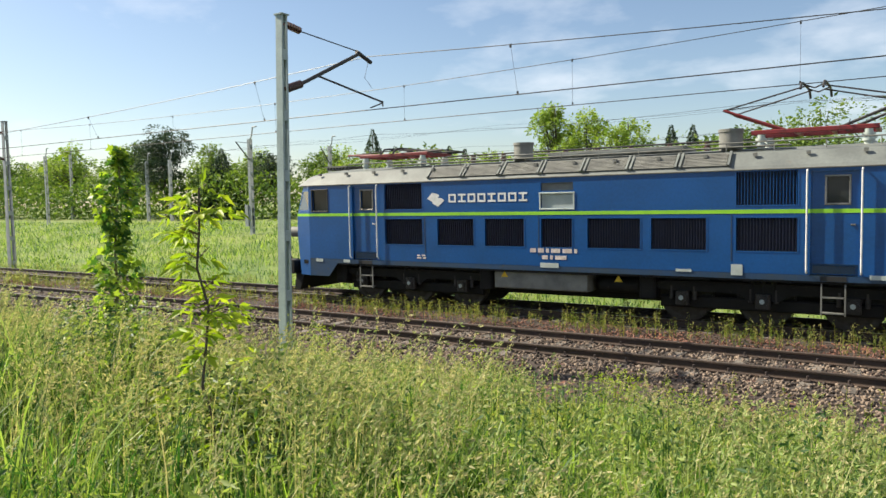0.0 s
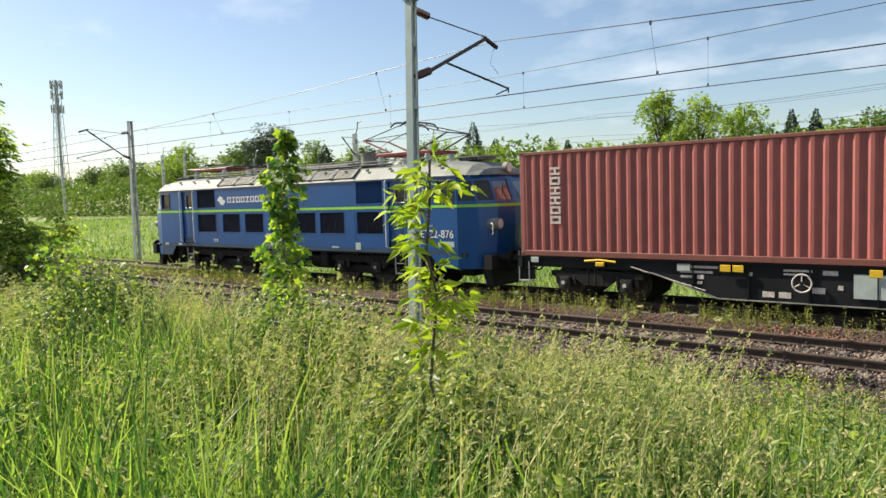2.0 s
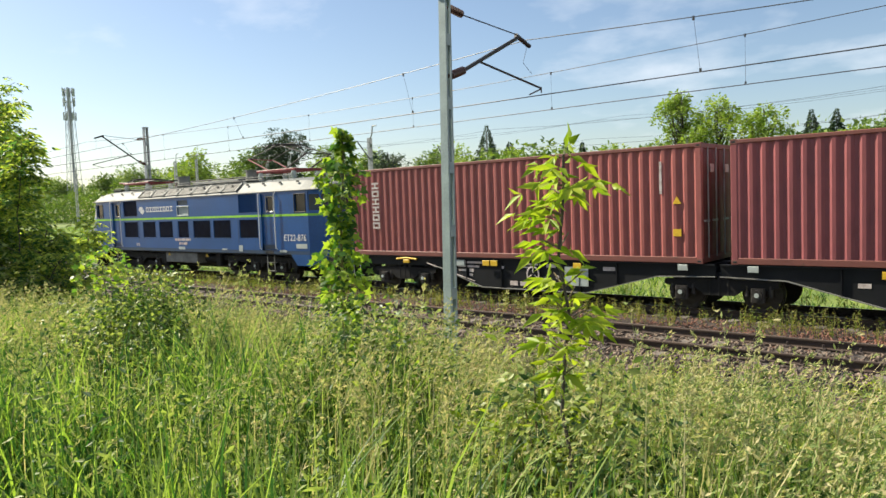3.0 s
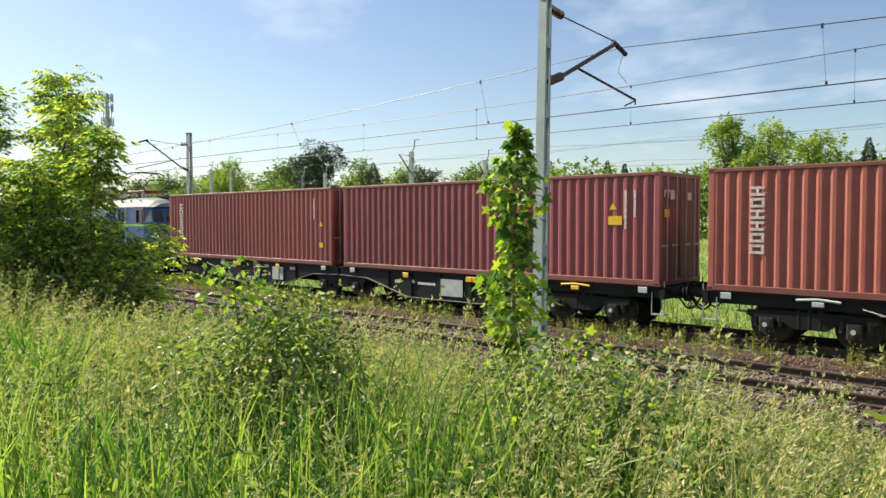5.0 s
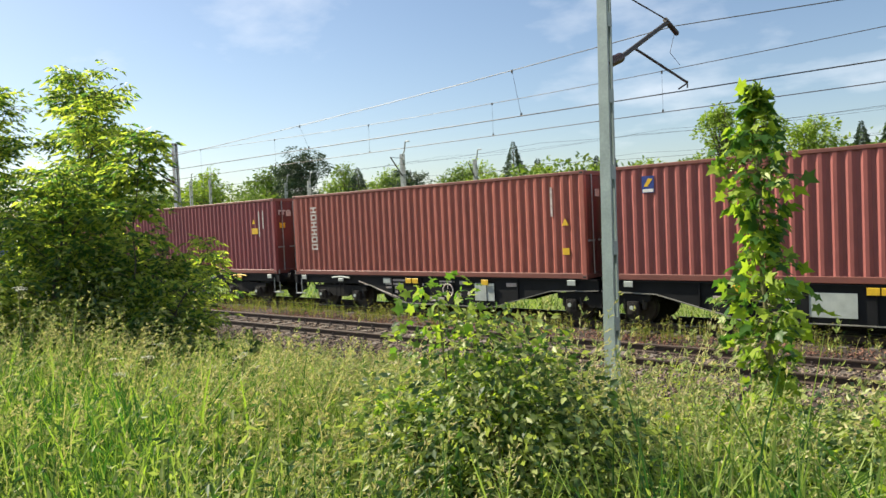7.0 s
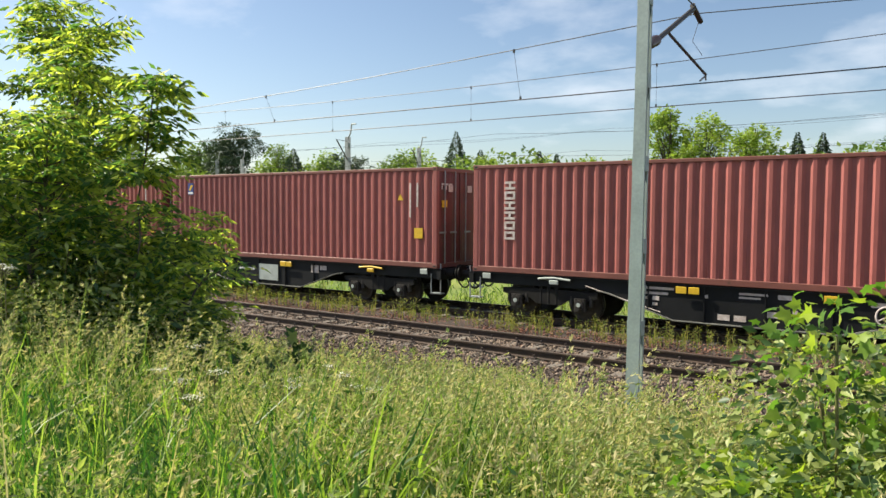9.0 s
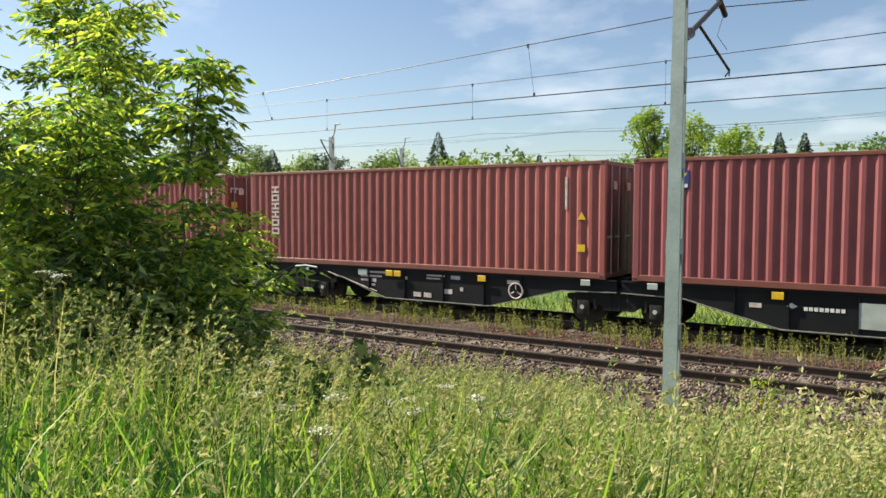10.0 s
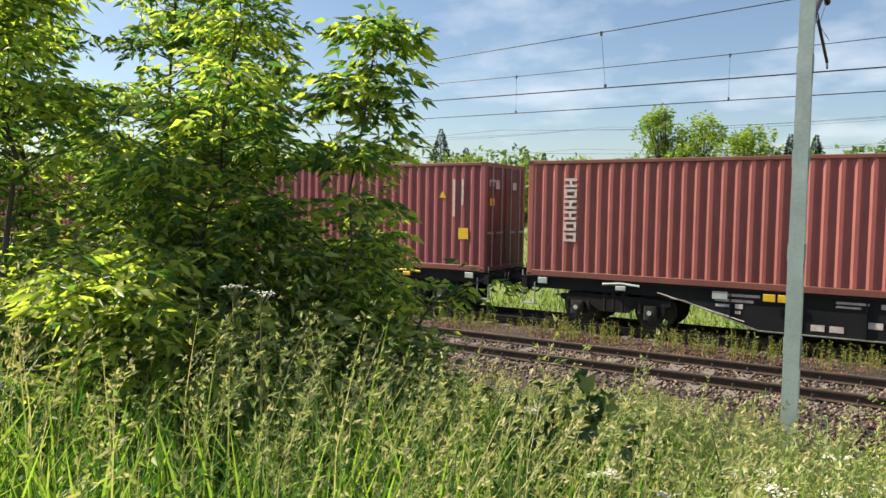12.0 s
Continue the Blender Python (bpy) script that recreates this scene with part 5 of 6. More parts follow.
def blades(x, y, z, height, width, lean, rng=RNG):
    """Curved tapering grass blades."""
    n = len(x)
    a = rng.uniform(0, 2 * np.pi, n)
    la = a + rng.normal(0, 0.9, n)
    b = np.stack([x, y, z], 1)
    side = np.stack([np.cos(a), np.sin(a), np.zeros(n)], 1)
    out = np.stack([np.sin(la), -np.cos(la), np.zeros(n)], 1)
    rows = []
    for f, wk in ((0, 0.8), (0.4, 1.0), (0.75, 0.7)):
        c = b + np.array([0, 0, 1]) * (height * f * (1 - 0.25 * lean * f))[:, None] + out * (height * lean * f ** 2)[:, None]
        rows += [c - side * (width * wk / 2)[:, None], c + side * (width * wk / 2)[:, None]]
    tip = b + np.array([0, 0, 1]) * (height * (1 - 0.32 * lean))[:, None] + out * (height * lean)[:, None]
    v = np.stack(rows + [tip], 1)
    t = np.array([(0, 1, 3), (0, 3, 2), (2, 3, 5), (2, 5, 4), (4, 5, 6)])
    f = (t[None] + 7 * np.arange(n)[:, None, None]).reshape(-1, 3)
    return v.reshape(-1, 3), f


def patch(x, y, k=0.55, ph=0.0):
    return 0.5 + 0.25 * np.sin(x * k * 2.1 + ph + 1.3 * np.sin(y * k * 1.7)) + 0.25 * np.sin(y * k * 2.7 - ph * 2 + 1.1 * np.sin(x * k * 1.3 + 2))


def scatter(n, x0, x1, y0, y1, power=1.0):
    x = RNG.uniform(x0, x1, n)
    y = y0 + (y1 - y0) * RNG.uniform(0, 1, n) ** power
    return x, y


THICKETS = [(-7.1, 2.7, 0.8, 0.6), (-5.4, 3.45, 0.95, 0.75), (-6.1, 3.85, 0.6, 0.45), (-11.1, 4.2, 0.9, 0.8), (-14.4, 3.4, 2.4, 1.4), (-3.3, 2.8, 0.45, 0.35)]


def thin(x, y):
    """How tall grass may stand: low where thickets grow."""
    k = np.ones_like(x)
    for cx, cy, rx, ry in THICKETS:
        d = ((x - cx) / rx) ** 2 + ((y - cy) / ry) ** 2
        k = np.minimum(k, np.clip(0.25 + 0.75 * d, 0.25, 1.0))
    return k


def low_side(x, y):
    """Shorter grass towards the tracks and on the open stretch by the mast."""
    k = np.interp(y, [4.0, 6.0, 11], [1.0, 0.95, 0.92])
    open_part = np.exp(-((x + 9.2) / 1.5) ** 2) * np.clip((y - 3.2) / 1.5, 0, 1)
    swell = np.exp(-((x + 5.6) / 2.0) ** 2 - ((y - 3.6) / 1.3) ** 2)
    return k * (1 - 0.30 * open_part) * (1 + 0.22 * swell)


def build_bank_grass():
    g, far = [], []
    for n, y0, y1, w, h in ((30000, 0.9, 3.0, 0.0085, 0.86), (42000, 2.8, 5.2, 0.0095, 0.68), (40000, 5.0, 8.0, 0.012, 0.52), (30000, 7.6, 10.5, 0.014, 0.34), (20000, 0.9, 5.5, 0.014, 0.45)):
        x, y = scatter(n, -26, 5, y0, y1)
        hh = h * RNG.uniform(0.5, 1.25, n) * (0.55 + 0.85 * patch(x, y, 0.9))
        hh = np.where(y > 9.6, hh * 0.7, hh) * np.where(x > -2.6, 0.74, 1.0) * thin(x, y) * low_side(x, y)
        (far if y0 >= 5 else g).append(blades(x, y, ground_z(x, y) - 0.03, hh, w * RNG.uniform(0.6, 1.4, n), RNG.uniform(0.08, 0.7, n)))
    v, f = joined(far)
    ob = part("trackside_grass", mesh_np("trackside_grass", v, f, M_drygrass), None)
    tagged(ob, "sunlit yellow-green grass at the foot of the bank", "grass", kind="stuff")
    v, f = joined(g)
    ob = part("bank_grass", mesh_np("bank_grass", v, f, M_grass), None)
    tagged(ob, "tall mixed green grass covering the bank", "grass", kind="stuff")
    # lush broad-bladed clumps
    g = []
    for k in range(380):
        cx, cy = RNG.uniform(-22, 4), 1.0 + 7.0 * RNG.uniform(0, 1) ** 1.6
        n = int(RNG.integers(60, 140))
        x, y = cx + RNG.normal(0, 0.24, n), cy + RNG.normal(0, 0.2, n)
        h = RNG.uniform(0.50, 1.0) * RNG.uniform(0.6, 1.15, n) * thin(x, y) * low_side(x, y)
        g.append(blades(x, y, ground_z(x, y) - 0.03, h * 0.9, RNG.uniform(0.008, 0.016, n), RNG.uniform(0.08, 0.6, n)))
    # a tall lush stand before the box elder
    for k in range(110):
        cx, cy = RNG.uniform(-14.5, -8.5), RNG.uniform(1.5, 3.6)
        n = int(RNG.integers(50, 110))
        x, y = cx + RNG.normal(0, 0.2, n), cy + RNG.normal(0, 0.18, n)
        g.append(blades(x, y, ground_z(x, y) - 0.03, RNG.uniform(0.7, 1.1) * RNG.uniform(0.6, 1.15, n), RNG.uniform(0.008, 0.017, n), RNG.uniform(0.1, 0.6, n)))
    v, f = joined(g)
    ob = part("lush_grass", mesh_np("lush_grass", v, f, M_lush), None)
    tagged(ob, "bright broad-bladed grass clumps on the bank", "grass", kind="stuff")


build_bank_grass()


def build_seed_heads():
    """Flowering grass stalks with nodding, branched panicles, in drifts."""
    X, Y, H = [], [], []
    for k in range(230):
        cx, cy = RNG.uniform(-24, 4.5), 1.2 + 8.2 * RNG.uniform(0, 1) ** 1.35
        if patch(np.array(cx), np.array(cy), 0.4, 1.0) < RNG.uniform(0.25, 0.6):
            continue
        n = int(RNG.integers(14, 46))
        X.append(cx + RNG.normal(0, 0.36, n)); Y.append(np.maximum(0.9, cy + RNG.normal(0, 0.30, n))); H.append(np.full(n, RNG.uniform(0.72, 1.12)))
    n = 900
    q = scatter(n, -25, 5, 1.0, 9.5, 1.3)
    X.append(q[0]); Y.append(q[1]); H.append(RNG.uniform(0.7, 1.1, n))
    # a dense drift of taller stalks before the box elder
    n = 220
    X.append(RNG.normal(-12.0, 0.9, n)); Y.append(np.clip(RNG.normal(2.6, 0.55, n), 1.4, 4)); H.append(RNG.uniform(0.95, 1.25, n))
    # a hazy drift of dry heads on the open bank
    n = 850
    X.append(RNG.normal(-9.4, 1.0, n)); Y.append(np.clip(RNG.normal(3.9, 0.8, n), 2.0, 6.0)); H.append(RNG.uniform(0.80, 1.05, n))
    # nodding brome in the near grass, and pale heads among the brambles
    for x0, x1, y0, y1, n, h in ((-9.5, 1.5, 1.6, 3.6, 1500, 0.80), (-10.5, -2.4, 2.6, 5.0, 1300, 0.98)):
        q = scatter(n, x0, x1, y0, y1)
        k = patch(q[0], q[1], 1.1, 0.5) > RNG.uniform(0.2, 0.7, n)
        X.append(q[0][k]); Y.append(q[1][k]); H.append(h * RNG.uniform(0.8, 1.15, int(k.sum())))
    x, y, h = np.concatenate(X), np.concatenate(Y), np.concatenate(H)
    keep = thin(x, y) > 0.62
    x, y, h = x[keep], y[keep], h[keep]
    n = len(x)
    z = ground_z(x, y)
    h = h * RNG.uniform(0.8, 1.15, n) * np.interp(y, [0, 5, 7, 11], [1.0, 1.0, 0.8, 0.6]) * np.where(x > -2.2, 0.85, 1.0) * low_side(x, y)
    a = RNG.normal(0.4, 1.1, n)
    ln = RNG.uniform(0.06, 0.40, n)
    out = np.stack([np.cos(a), np.sin(a), np.zeros(n)], 1)
    side = np.stack([-np.sin(a), np.cos(a), np.zeros(n)], 1)
    up = np.array([0, 0, 1.0])
    b = np.stack([x, y, z], 1)
    mid = b + out * (ln * 0.3 * h)[:, None] + up * (h * 0.68)[:, None]
    tip = b + out * (ln * h)[:, None] + up * h[:, None]
    w = 0.0028
    v = np.stack([b - side * w, b + side * w, mid - side * w, mid + side * w, tip], 1).reshape(-1, 3)
    f = (np.array([(0, 1, 3), (0, 3, 2), (2, 3, 4)])[None] + 5 * np.arange(n)[:, None, None]).reshape(-1, 3)
    grp = [(v, f)]
    nb, m = 9, 4
    k = np.linspace(0.0, 0.8, nb)[None, :] + RNG.uniform(-0.04, 0.04, (n, nb))
    root = tip[:, None] + (mid - tip)[:, None] * k[..., None]
    axis = unit(tip - mid)[:, None]
    fan = RNG.normal(size=(n, nb, 3)) * np.array([1, 1, 0.4]) * RNG.uniform(0.25, 0.75, (n, 1, 1))
    d = unit(axis + fan + out[:, None] * 0.25)
    L = (0.025 + 0.075 * np.clip(k, 0, 1))[..., None] * RNG.uniform(0.6, 1.3, (n, 1, 1))
    s = np.linspace(0.25, 1.0, m)[None, None, :, None]
    c = root[:, :, None] + d[:, :, None] * L[..., None] * s - up * (0.02 * s * s)
    way = d[:, :, None] + RNG.normal(size=(n, nb, m, 3)) * 0.35 - up * 0.15 * s
    size = RNG.uniform(0.017, 0.034, (n, nb, m)) * np.interp(y, [1, 6], [0.9, 1.25])[:, None, None]
    grp.append(leaves(c.reshape(-1, 3), way.reshape(-1, 3), size.reshape(-1), LANCE, 0.2))
    v, f = joined(grp)
    ob = part("grass_seed_heads", mesh_np("grass_seed_heads", v, f, M_straw), None)
    tagged(ob, "pale straw-coloured flowering grass heads on the bank", "grass", kind="stuff")


build_seed_heads()


def build_bank_herbs():
    """Leafy upright herbs among the grass."""
    g = []
    n = 13000
    x, y = scatter(n, -25, 5, 1.0, 9.8, 1.3)
    keep = (patch(x, y, 0.33, 2.2) > RNG.uniform(0.15, 0.7, n)) & (thin(x, y) > 0.55)
    x, y = x[keep], y[keep]
    n = len(x)
    z = ground_z(x, y)
    h = RNG.uniform(0.45, 1.0, n) * np.interp(y, [0, 5, 8, 11], [1.0, 0.95, 0.7, 0.5]) * low_side(x, y)
    g.append(blades(x, y, z, h * 1.03, np.full(n, 0.009), RNG.uniform(0.0, 0.12, n)))
    m = 26
    k = RNG.uniform(0.3, 1.0, (n, m))
    c = np.stack([np.repeat(x[:, None], m, 1), np.repeat(y[:, None], m, 1), z[:, None] + h[:, None] * k], -1) + RNG.normal(size=(n, m, 3)) * 0.03
    way = RNG.normal(size=(n, m, 3)) + np.array([0, 0, 0.25])
    g.append(leaves(c.reshape(-1, 3), way.reshape(-1, 3), RNG.uniform(0.022, 0.058, n * m), LANCE, 0.4))
    v, f = joined(g)
    ob = part("bank_herbs", mesh_np("bank_herbs", v, f, M_herb), None)
    tagged(ob, "upright leafy green herbs among the grass", "weeds", kind="stuff")


build_bank_herbs()


def build_meadow_grass():
    g = []
    n = 70000
    x = RNG.uniform(-110, 4, n)
    y = 20.6 + 26 * RNG.uniform(0, 1, n) ** 1.4
    hh = RNG.uniform(0.15, 0.7, n) * (0.35 + 0.6 * patch(x, y, 0.16) + 0.6 * patch(x, y, 0.7) ** 2)
    g.append(blades(x, y, ground_z(x, y) - 0.03, hh, RNG.uniform(0.015, 0.045, n), RNG.uniform(0.25, 0.9, n)))
    v, f = joined(g)
    ob = part("meadow_grass", mesh_np("meadow_grass", v, f, M_grass), None)
    tagged(ob, "sunlit yellow-green meadow grass beyond the tracks", "grass", kind="stuff")


build_meadow_grass()


def build_track_weeds():
    g = []
    for n, y0, y1, hmax, x0 in ((2800, 16.2, 17.3, 0.60, -60), (300, 10.6, 12.4, 0.40, -40), (900, 19.6, 21.2, 0.6, -70)):
        x = RNG.uniform(x0, 4, n)
        x = x[patch(x, x * 0, 0.9, 0.7) > RNG.uniform(-0.35, 0.6, n)]
        n = len(x)
        y = RNG.uniform(y0, y1, n)
        z = np.full(n, -0.27)
        h = RNG.uniform(0.35, 1.0, n) * hmax
        g.append(blades(x, y, z, h * 1.05, np.full(n, 0.012), RNG.uniform(0.0, 0.25, n)))
        m = 12
        k = RNG.uniform(0.25, 1.0, (n, m))
        c = np.stack([np.repeat(x[:, None], m, 1), np.repeat(y[:, None], m, 1), z[:, None] + h[:, None] * k], -1) + RNG.normal(size=(n, m, 3)) * 0.02
        way = RNG.normal(size=(n, m, 3)) + np.array([0, 0, 1.0])
        g.append(leaves(c.reshape(-1, 3), way.reshape(-1, 3), RNG.uniform(0.035, 0.085, n * m), LANCE, 0.4))
    v, f = joined(g)
    ob = part("track_weeds", mesh_np("track_weeds", v, f, M_tuft), None)
    tagged(ob, "yellow-green weeds growing between the two tracks", "weeds", kind="stuff")


build_track_weeds()


def stem_path(base, top, wob=0.06, n=8):
    base, top = Vector(base), Vector(top)
    pts = []
    for i in range(n + 1):
        f = i / n
        p = base.lerp(top, f)
        k = math.sin(math.pi * f)
        pts.append(p + Vector((random.uniform(-wob, wob) * k, random.uniform(-wob, wob) * k, 0)))
    return pts


def tapered(geo, pts, r0, r1, n=7):
    """One unbroken tube through the points, slimmer towards its end."""
    m = len(pts) - 1
    vs = []
    for i, p in enumerate(pts):
        p = Vector(p)
        w = (Vector(pts[min(m, i + 1)]) - Vector(pts[max(0, i - 1)])).normalized()
        u = w.cross(Vector((0.31, 0.95, 0.05))).normalized()
        v = w.cross(u)
        r = r0 + (r1 - r0) * i / m
        vs += [p + (u * math.cos(2 * math.pi * k / n) + v * math.sin(2 * math.pi * k / n)) * r for k in range(n)]
    geo.add(vs, [(i * n + k, i * n + (k + 1) % n, (i + 1) * n + (k + 1) % n, (i + 1) * n + k) for i in range(m) for k in range(n)], True)


def build_leaf_column(name, label, x, y, base, top, radius, count, size, material, shape, lean=(0, 0), droop=0.3, spiky=0.0, low=0.0):
    """A young tree: one thin stem wrapped in leaves on short stalks."""
    ob = thing(name, label, "young tree")
    pts = stem_path((x, y, base - 0.1), (x + lean[0], y + lean[1], top), 0.05)
    g = Geo()
    tapered(g, pts, 0.022, 0.006)
    tw, cs, ws, ss = Geo(), [], [], []
    P = np.array([tuple(p) for p in pts])
    for i in range(count):
        f = low + (1 - low) * random.uniform(0.0, 1.0) ** 0.9
        k = f * (len(pts) - 1)
        j = min(int(k), len(pts) - 2)
        c = pts[j].lerp(pts[j + 1], k - j)
        a = random.uniform(0, 2 * math.pi)
        env = radius * (0.35 + 0.65 * math.sin(math.pi * min(1, 0.15 + f * 0.85)) ** 0.6) * (0.75 + 0.35 * math.sin(f * 23 + 1.3))
        r = env * random.uniform(0.15, 1.0)
        d = Vector((math.cos(a), math.sin(a), random.uniform(-0.2, 0.5)))
        tipp = c + d * r
        if i % 5 == 0:
            tw.cyl(c, tipp, 0.004, 5, 0.0025, caps=False)
        cs.append(tuple(tipp)); ws.append((d.x, d.y, -droop + random.uniform(-0.4, 0.3))); ss.append(size * random.uniform(0.6, 1.2))
    part("stem", g, M_stem, ob)
    part("twig_frame", tw, M_stem, ob)["kind"] = "stuff"
    v, f = leaves(np.array(cs), np.array(ws), np.array(ss), shape, 0.5)
    part("foliage", mesh_np("foliage", v, f, material), None, ob)
    return ob


def compound(centres, ways, length, pairs, lsize, shape=LANCE):
    """Feather leaves: pairs of leaflets on a stalk and one at its tip."""
    n = len(centres)
    d = unit(np.asarray(ways))
    up = np.array([0, 0, 1.0]) + RNG.normal(size=(n, 3)) * 0.35
    side = unit(np.cross(up, d))
    C, W, S = [], [], []
    ln = np.asarray(length)
    for k in range(pairs):
        f = 0.35 + 0.55 * k / max(1, pairs - 1)
        p = centres + d * (ln * f)[:, None] + np.array([0, 0, -1]) * (ln * f * f * 0.25)[:, None]
        for s in (-1, 1):
            C.append(p); W.append(d * 0.55 + side * s + np.array([0, 0, -0.35])); S.append(lsize * (1 - 0.15 * k) * RNG.uniform(0.8, 1.15, n))
    C.append(centres + d * (ln * 0.92)[:, None] + np.array([0, 0, -1]) * (ln * 0.22)[:, None]); W.append(d + np.array([0, 0, -0.5])); S.append(lsize * RNG.uniform(0.9, 1.2, n))
    return leaves(np.concatenate(C), np.concatenate(W), np.concatenate(S), shape, 0.5)


def build_ash_tree(name, label, stems, leaf_n, crown_r, material, lsize=0.085, stem_r=0.03, pairs=3, top_bias=0.75, low=0.06, stalk=(0.16, 0.30)):
    """A many-stemmed young tree with feather leaves; stems: base and top of each."""
    ob = thing(name, label, "tree")
    C, W = [], []
    for base, top, share in stems:
        g = Geo()
        pts = stem_path(base, top, 0.10 if len(stems) > 1 else 0.04, 9)
        tapered(g, pts, stem_r, 0.006)
        n = int(leaf_n * share)
        h = (Vector(top) - Vector(base)).length
        nb = max(31 if len(stems) == 1 else 8, int(n / 14))
        for b in range(nb):
            f = low + (1 - low) * random.uniform(0, 1) ** top_bias
            k = f * (len(pts) - 1)
            j = min(int(k), len(pts) - 2)
            c = pts[j].lerp(pts[j + 1], k - j)
            a = random.uniform(0, 2 * math.pi)
            L = crown_r * (1.12 - f) ** 0.6 * random.uniform(0.45, 1.0) + 0.10
            d = Vector((math.cos(a), math.sin(a), random.uniform(0.25, 1.0))).normalized()
            e = c + d * L
            e.z -= 0.12 * L
            if len(stems) == 1:
                part("side_shoot", Geo().cyl(c, e, 0.005, 5, 0.003, caps=False), M_stem, ob)
            else:
                g.cyl(c, e, 0.007, 5, 0.003, caps=False)
            for q in range(max(2, n // nb)):
                u = random.uniform(0.25, 1.0)
                p = c.lerp(e, u)
                a2 = random.uniform(0, 2 * math.pi)
                C.append(tuple(p))
                W.append((d.x * 0.6 + math.cos(a2), d.y * 0.6 + math.sin(a2), random.uniform(-0.2, 0.5)))
        part("stem", g, M_bark, ob)
    C, W = np.array(C), np.array(W)
    v, f = compound(C, W, RNG.uniform(*stalk, len(C)), pairs, lsize)
    part("foliage", mesh_np("foliage", v, f, material), None, ob)
    return ob


def build_bush(name, label, x, y, rx, ry, h, count, size, material, shape, category="bush"):
    """A lumpy mound of leaves: clumps at the ends of arching canes over a dome, thinning towards the ground."""
    ob = thing(name, label, category)
    base = float(ground_z(np.array(x), np.array(y)))
    g = Geo()
    m = max(9, min(46, count // 150))
    C, W = [], []
    for i in range(m):
        a = i * 2.399963 + random.uniform(-0.3, 0.3)
        r = math.sqrt((i + 0.5) / m) * random.uniform(0.85, 1.08)
        top = base + h * (1 - 0.62 * r * r) * random.uniform(0.60, 1.05)
        reach = (0.16 + 0.30 * min(rx, ry)) * random.uniform(0.7, 1.15)
        p2 = Vector((x + rx * r * math.cos(a), y + ry * r * math.sin(a), top - reach * 0.5))
        p0 = Vector((x + rx * 0.5 * r * math.cos(a), y + ry * 0.5 * r * math.sin(a), base - 0.05))
        pm = p0.lerp(p2, 0.5) + Vector((0, 0, 0.15 * h))
        tapered(g, [p0.lerp(pm, t).lerp(pm.lerp(p2, t), t) for t in (0, 0.25, 0.5, 0.75, 1)], 0.008, 0.004, 5)
        n = count // m
        d = unit(RNG.normal(size=(n, 3)) + np.array([0, 0, 0.25]))
        k = reach * RNG.uniform(0.35, 1.0, (n, 1)) ** 0.6
        fall = np.abs(RNG.normal(0, 0.22 * h, (n, 1))) * (RNG.uniform(0, 1, (n, 1)) < 0.45)
        c = np.array(tuple(p2)) + d * k * np.array([1, 1, 0.75]) - fall * np.array([0, 0, 1.0])
        c[:, 2] = np.maximum(c[:, 2], base + 0.05)
        C.append(c); W.append(d * np.array([1, 1, 0.4]) + np.array([0, 0, -0.25]) + RNG.normal(size=(n, 3)) * 0.35)
    part("cane_frame", g, M_stem, ob)["kind"] = "stuff"
    C = np.concatenate(C)
    v, f = leaves(C, np.concatenate(W), size * RNG.uniform(0.55, 1.2, len(C)), shape, 0.6)
    part("foliage", mesh_np("foliage", v, f, material), None, ob)
    return ob


build_leaf_column("maple_sapling", "tall slender maple sapling densely clad in green leaves", -6.3, 4.02, 0.85, 3.54, 0.27, 1150, 0.078, M_leaf, MAPLE, lean=(-0.14, 0.30), droop=0.6)
build_ash_tree("box_elder_sapling", "thin sapling with sparse sunlit yellow-green leaves", [((-3.3, 2.7, 1.1), (-3.22, 2.62, 3.06), 1.0)], 48, 0.03, M_leafy, 0.098, stem_r=0.010, pairs=2, top_bias=0.9, low=0.50, stalk=(0.07, 0.14))
build_bush("bramble_bush", "tangled bramble mound with small dark olive leaves", -7.08, 2.72, 0.72, 0.60, 1.42, 15000, 0.044, M_leafdark, OVAL)
build_bush("wild_vine", "bright vine with broad lobed leaves topping the bramble mound", -7.2, 2.70, 0.42, 0.38, 1.62, 1700, 0.046, M_vine, MAPLE, "vine")
build_bush("bramble_bush", "low dark bramble thicket in the grass", -5.40, 3.45, 0.95, 0.65, 1.38, 13000, 0.048, M_leafdark, OVAL)
build_bush("wild_vine", "broad-leaved green vine trailing over the low thicket", -5.25, 3.40, 0.75, 0.5, 1.42, 1300, 0.052, M_vine, MAPLE, "vine")
build_bush("bramble_bush", "low green thicket at the sapling's foot", -6.15, 3.85, 0.6, 0.45, 1.15, 1500, 0.075, M_leaf, MAPLE)
build_bush("bramble_bush", "low thicket with yellow-green shoots", -3.45, 2.95, 0.50, 0.42, 1.12, 2600, 0.062, M_leafdark, OVAL)
build_bush("yellow_green_shoots", "bright yellow-green leafy shoots over the low thicket", -3.55, 2.9, 0.42, 0.36, 1.22, 300, 0.095, M_leafy, LANCE, "weeds")
build_bush("yellow_green_shrub", "small bright yellow-green shrub beside the track", -9.5, 10.45, 0.30, 0.26, 1.22, 420, 0.085, M_leafy, LANCE)
build_bush("hogweed_clump", "dark broad-leaved hogweed clump in the grass", -11.1, 4.15, 0.55, 0.4, 1.12, 520, 0.115, M_leafdark, MAPLE, "weeds")
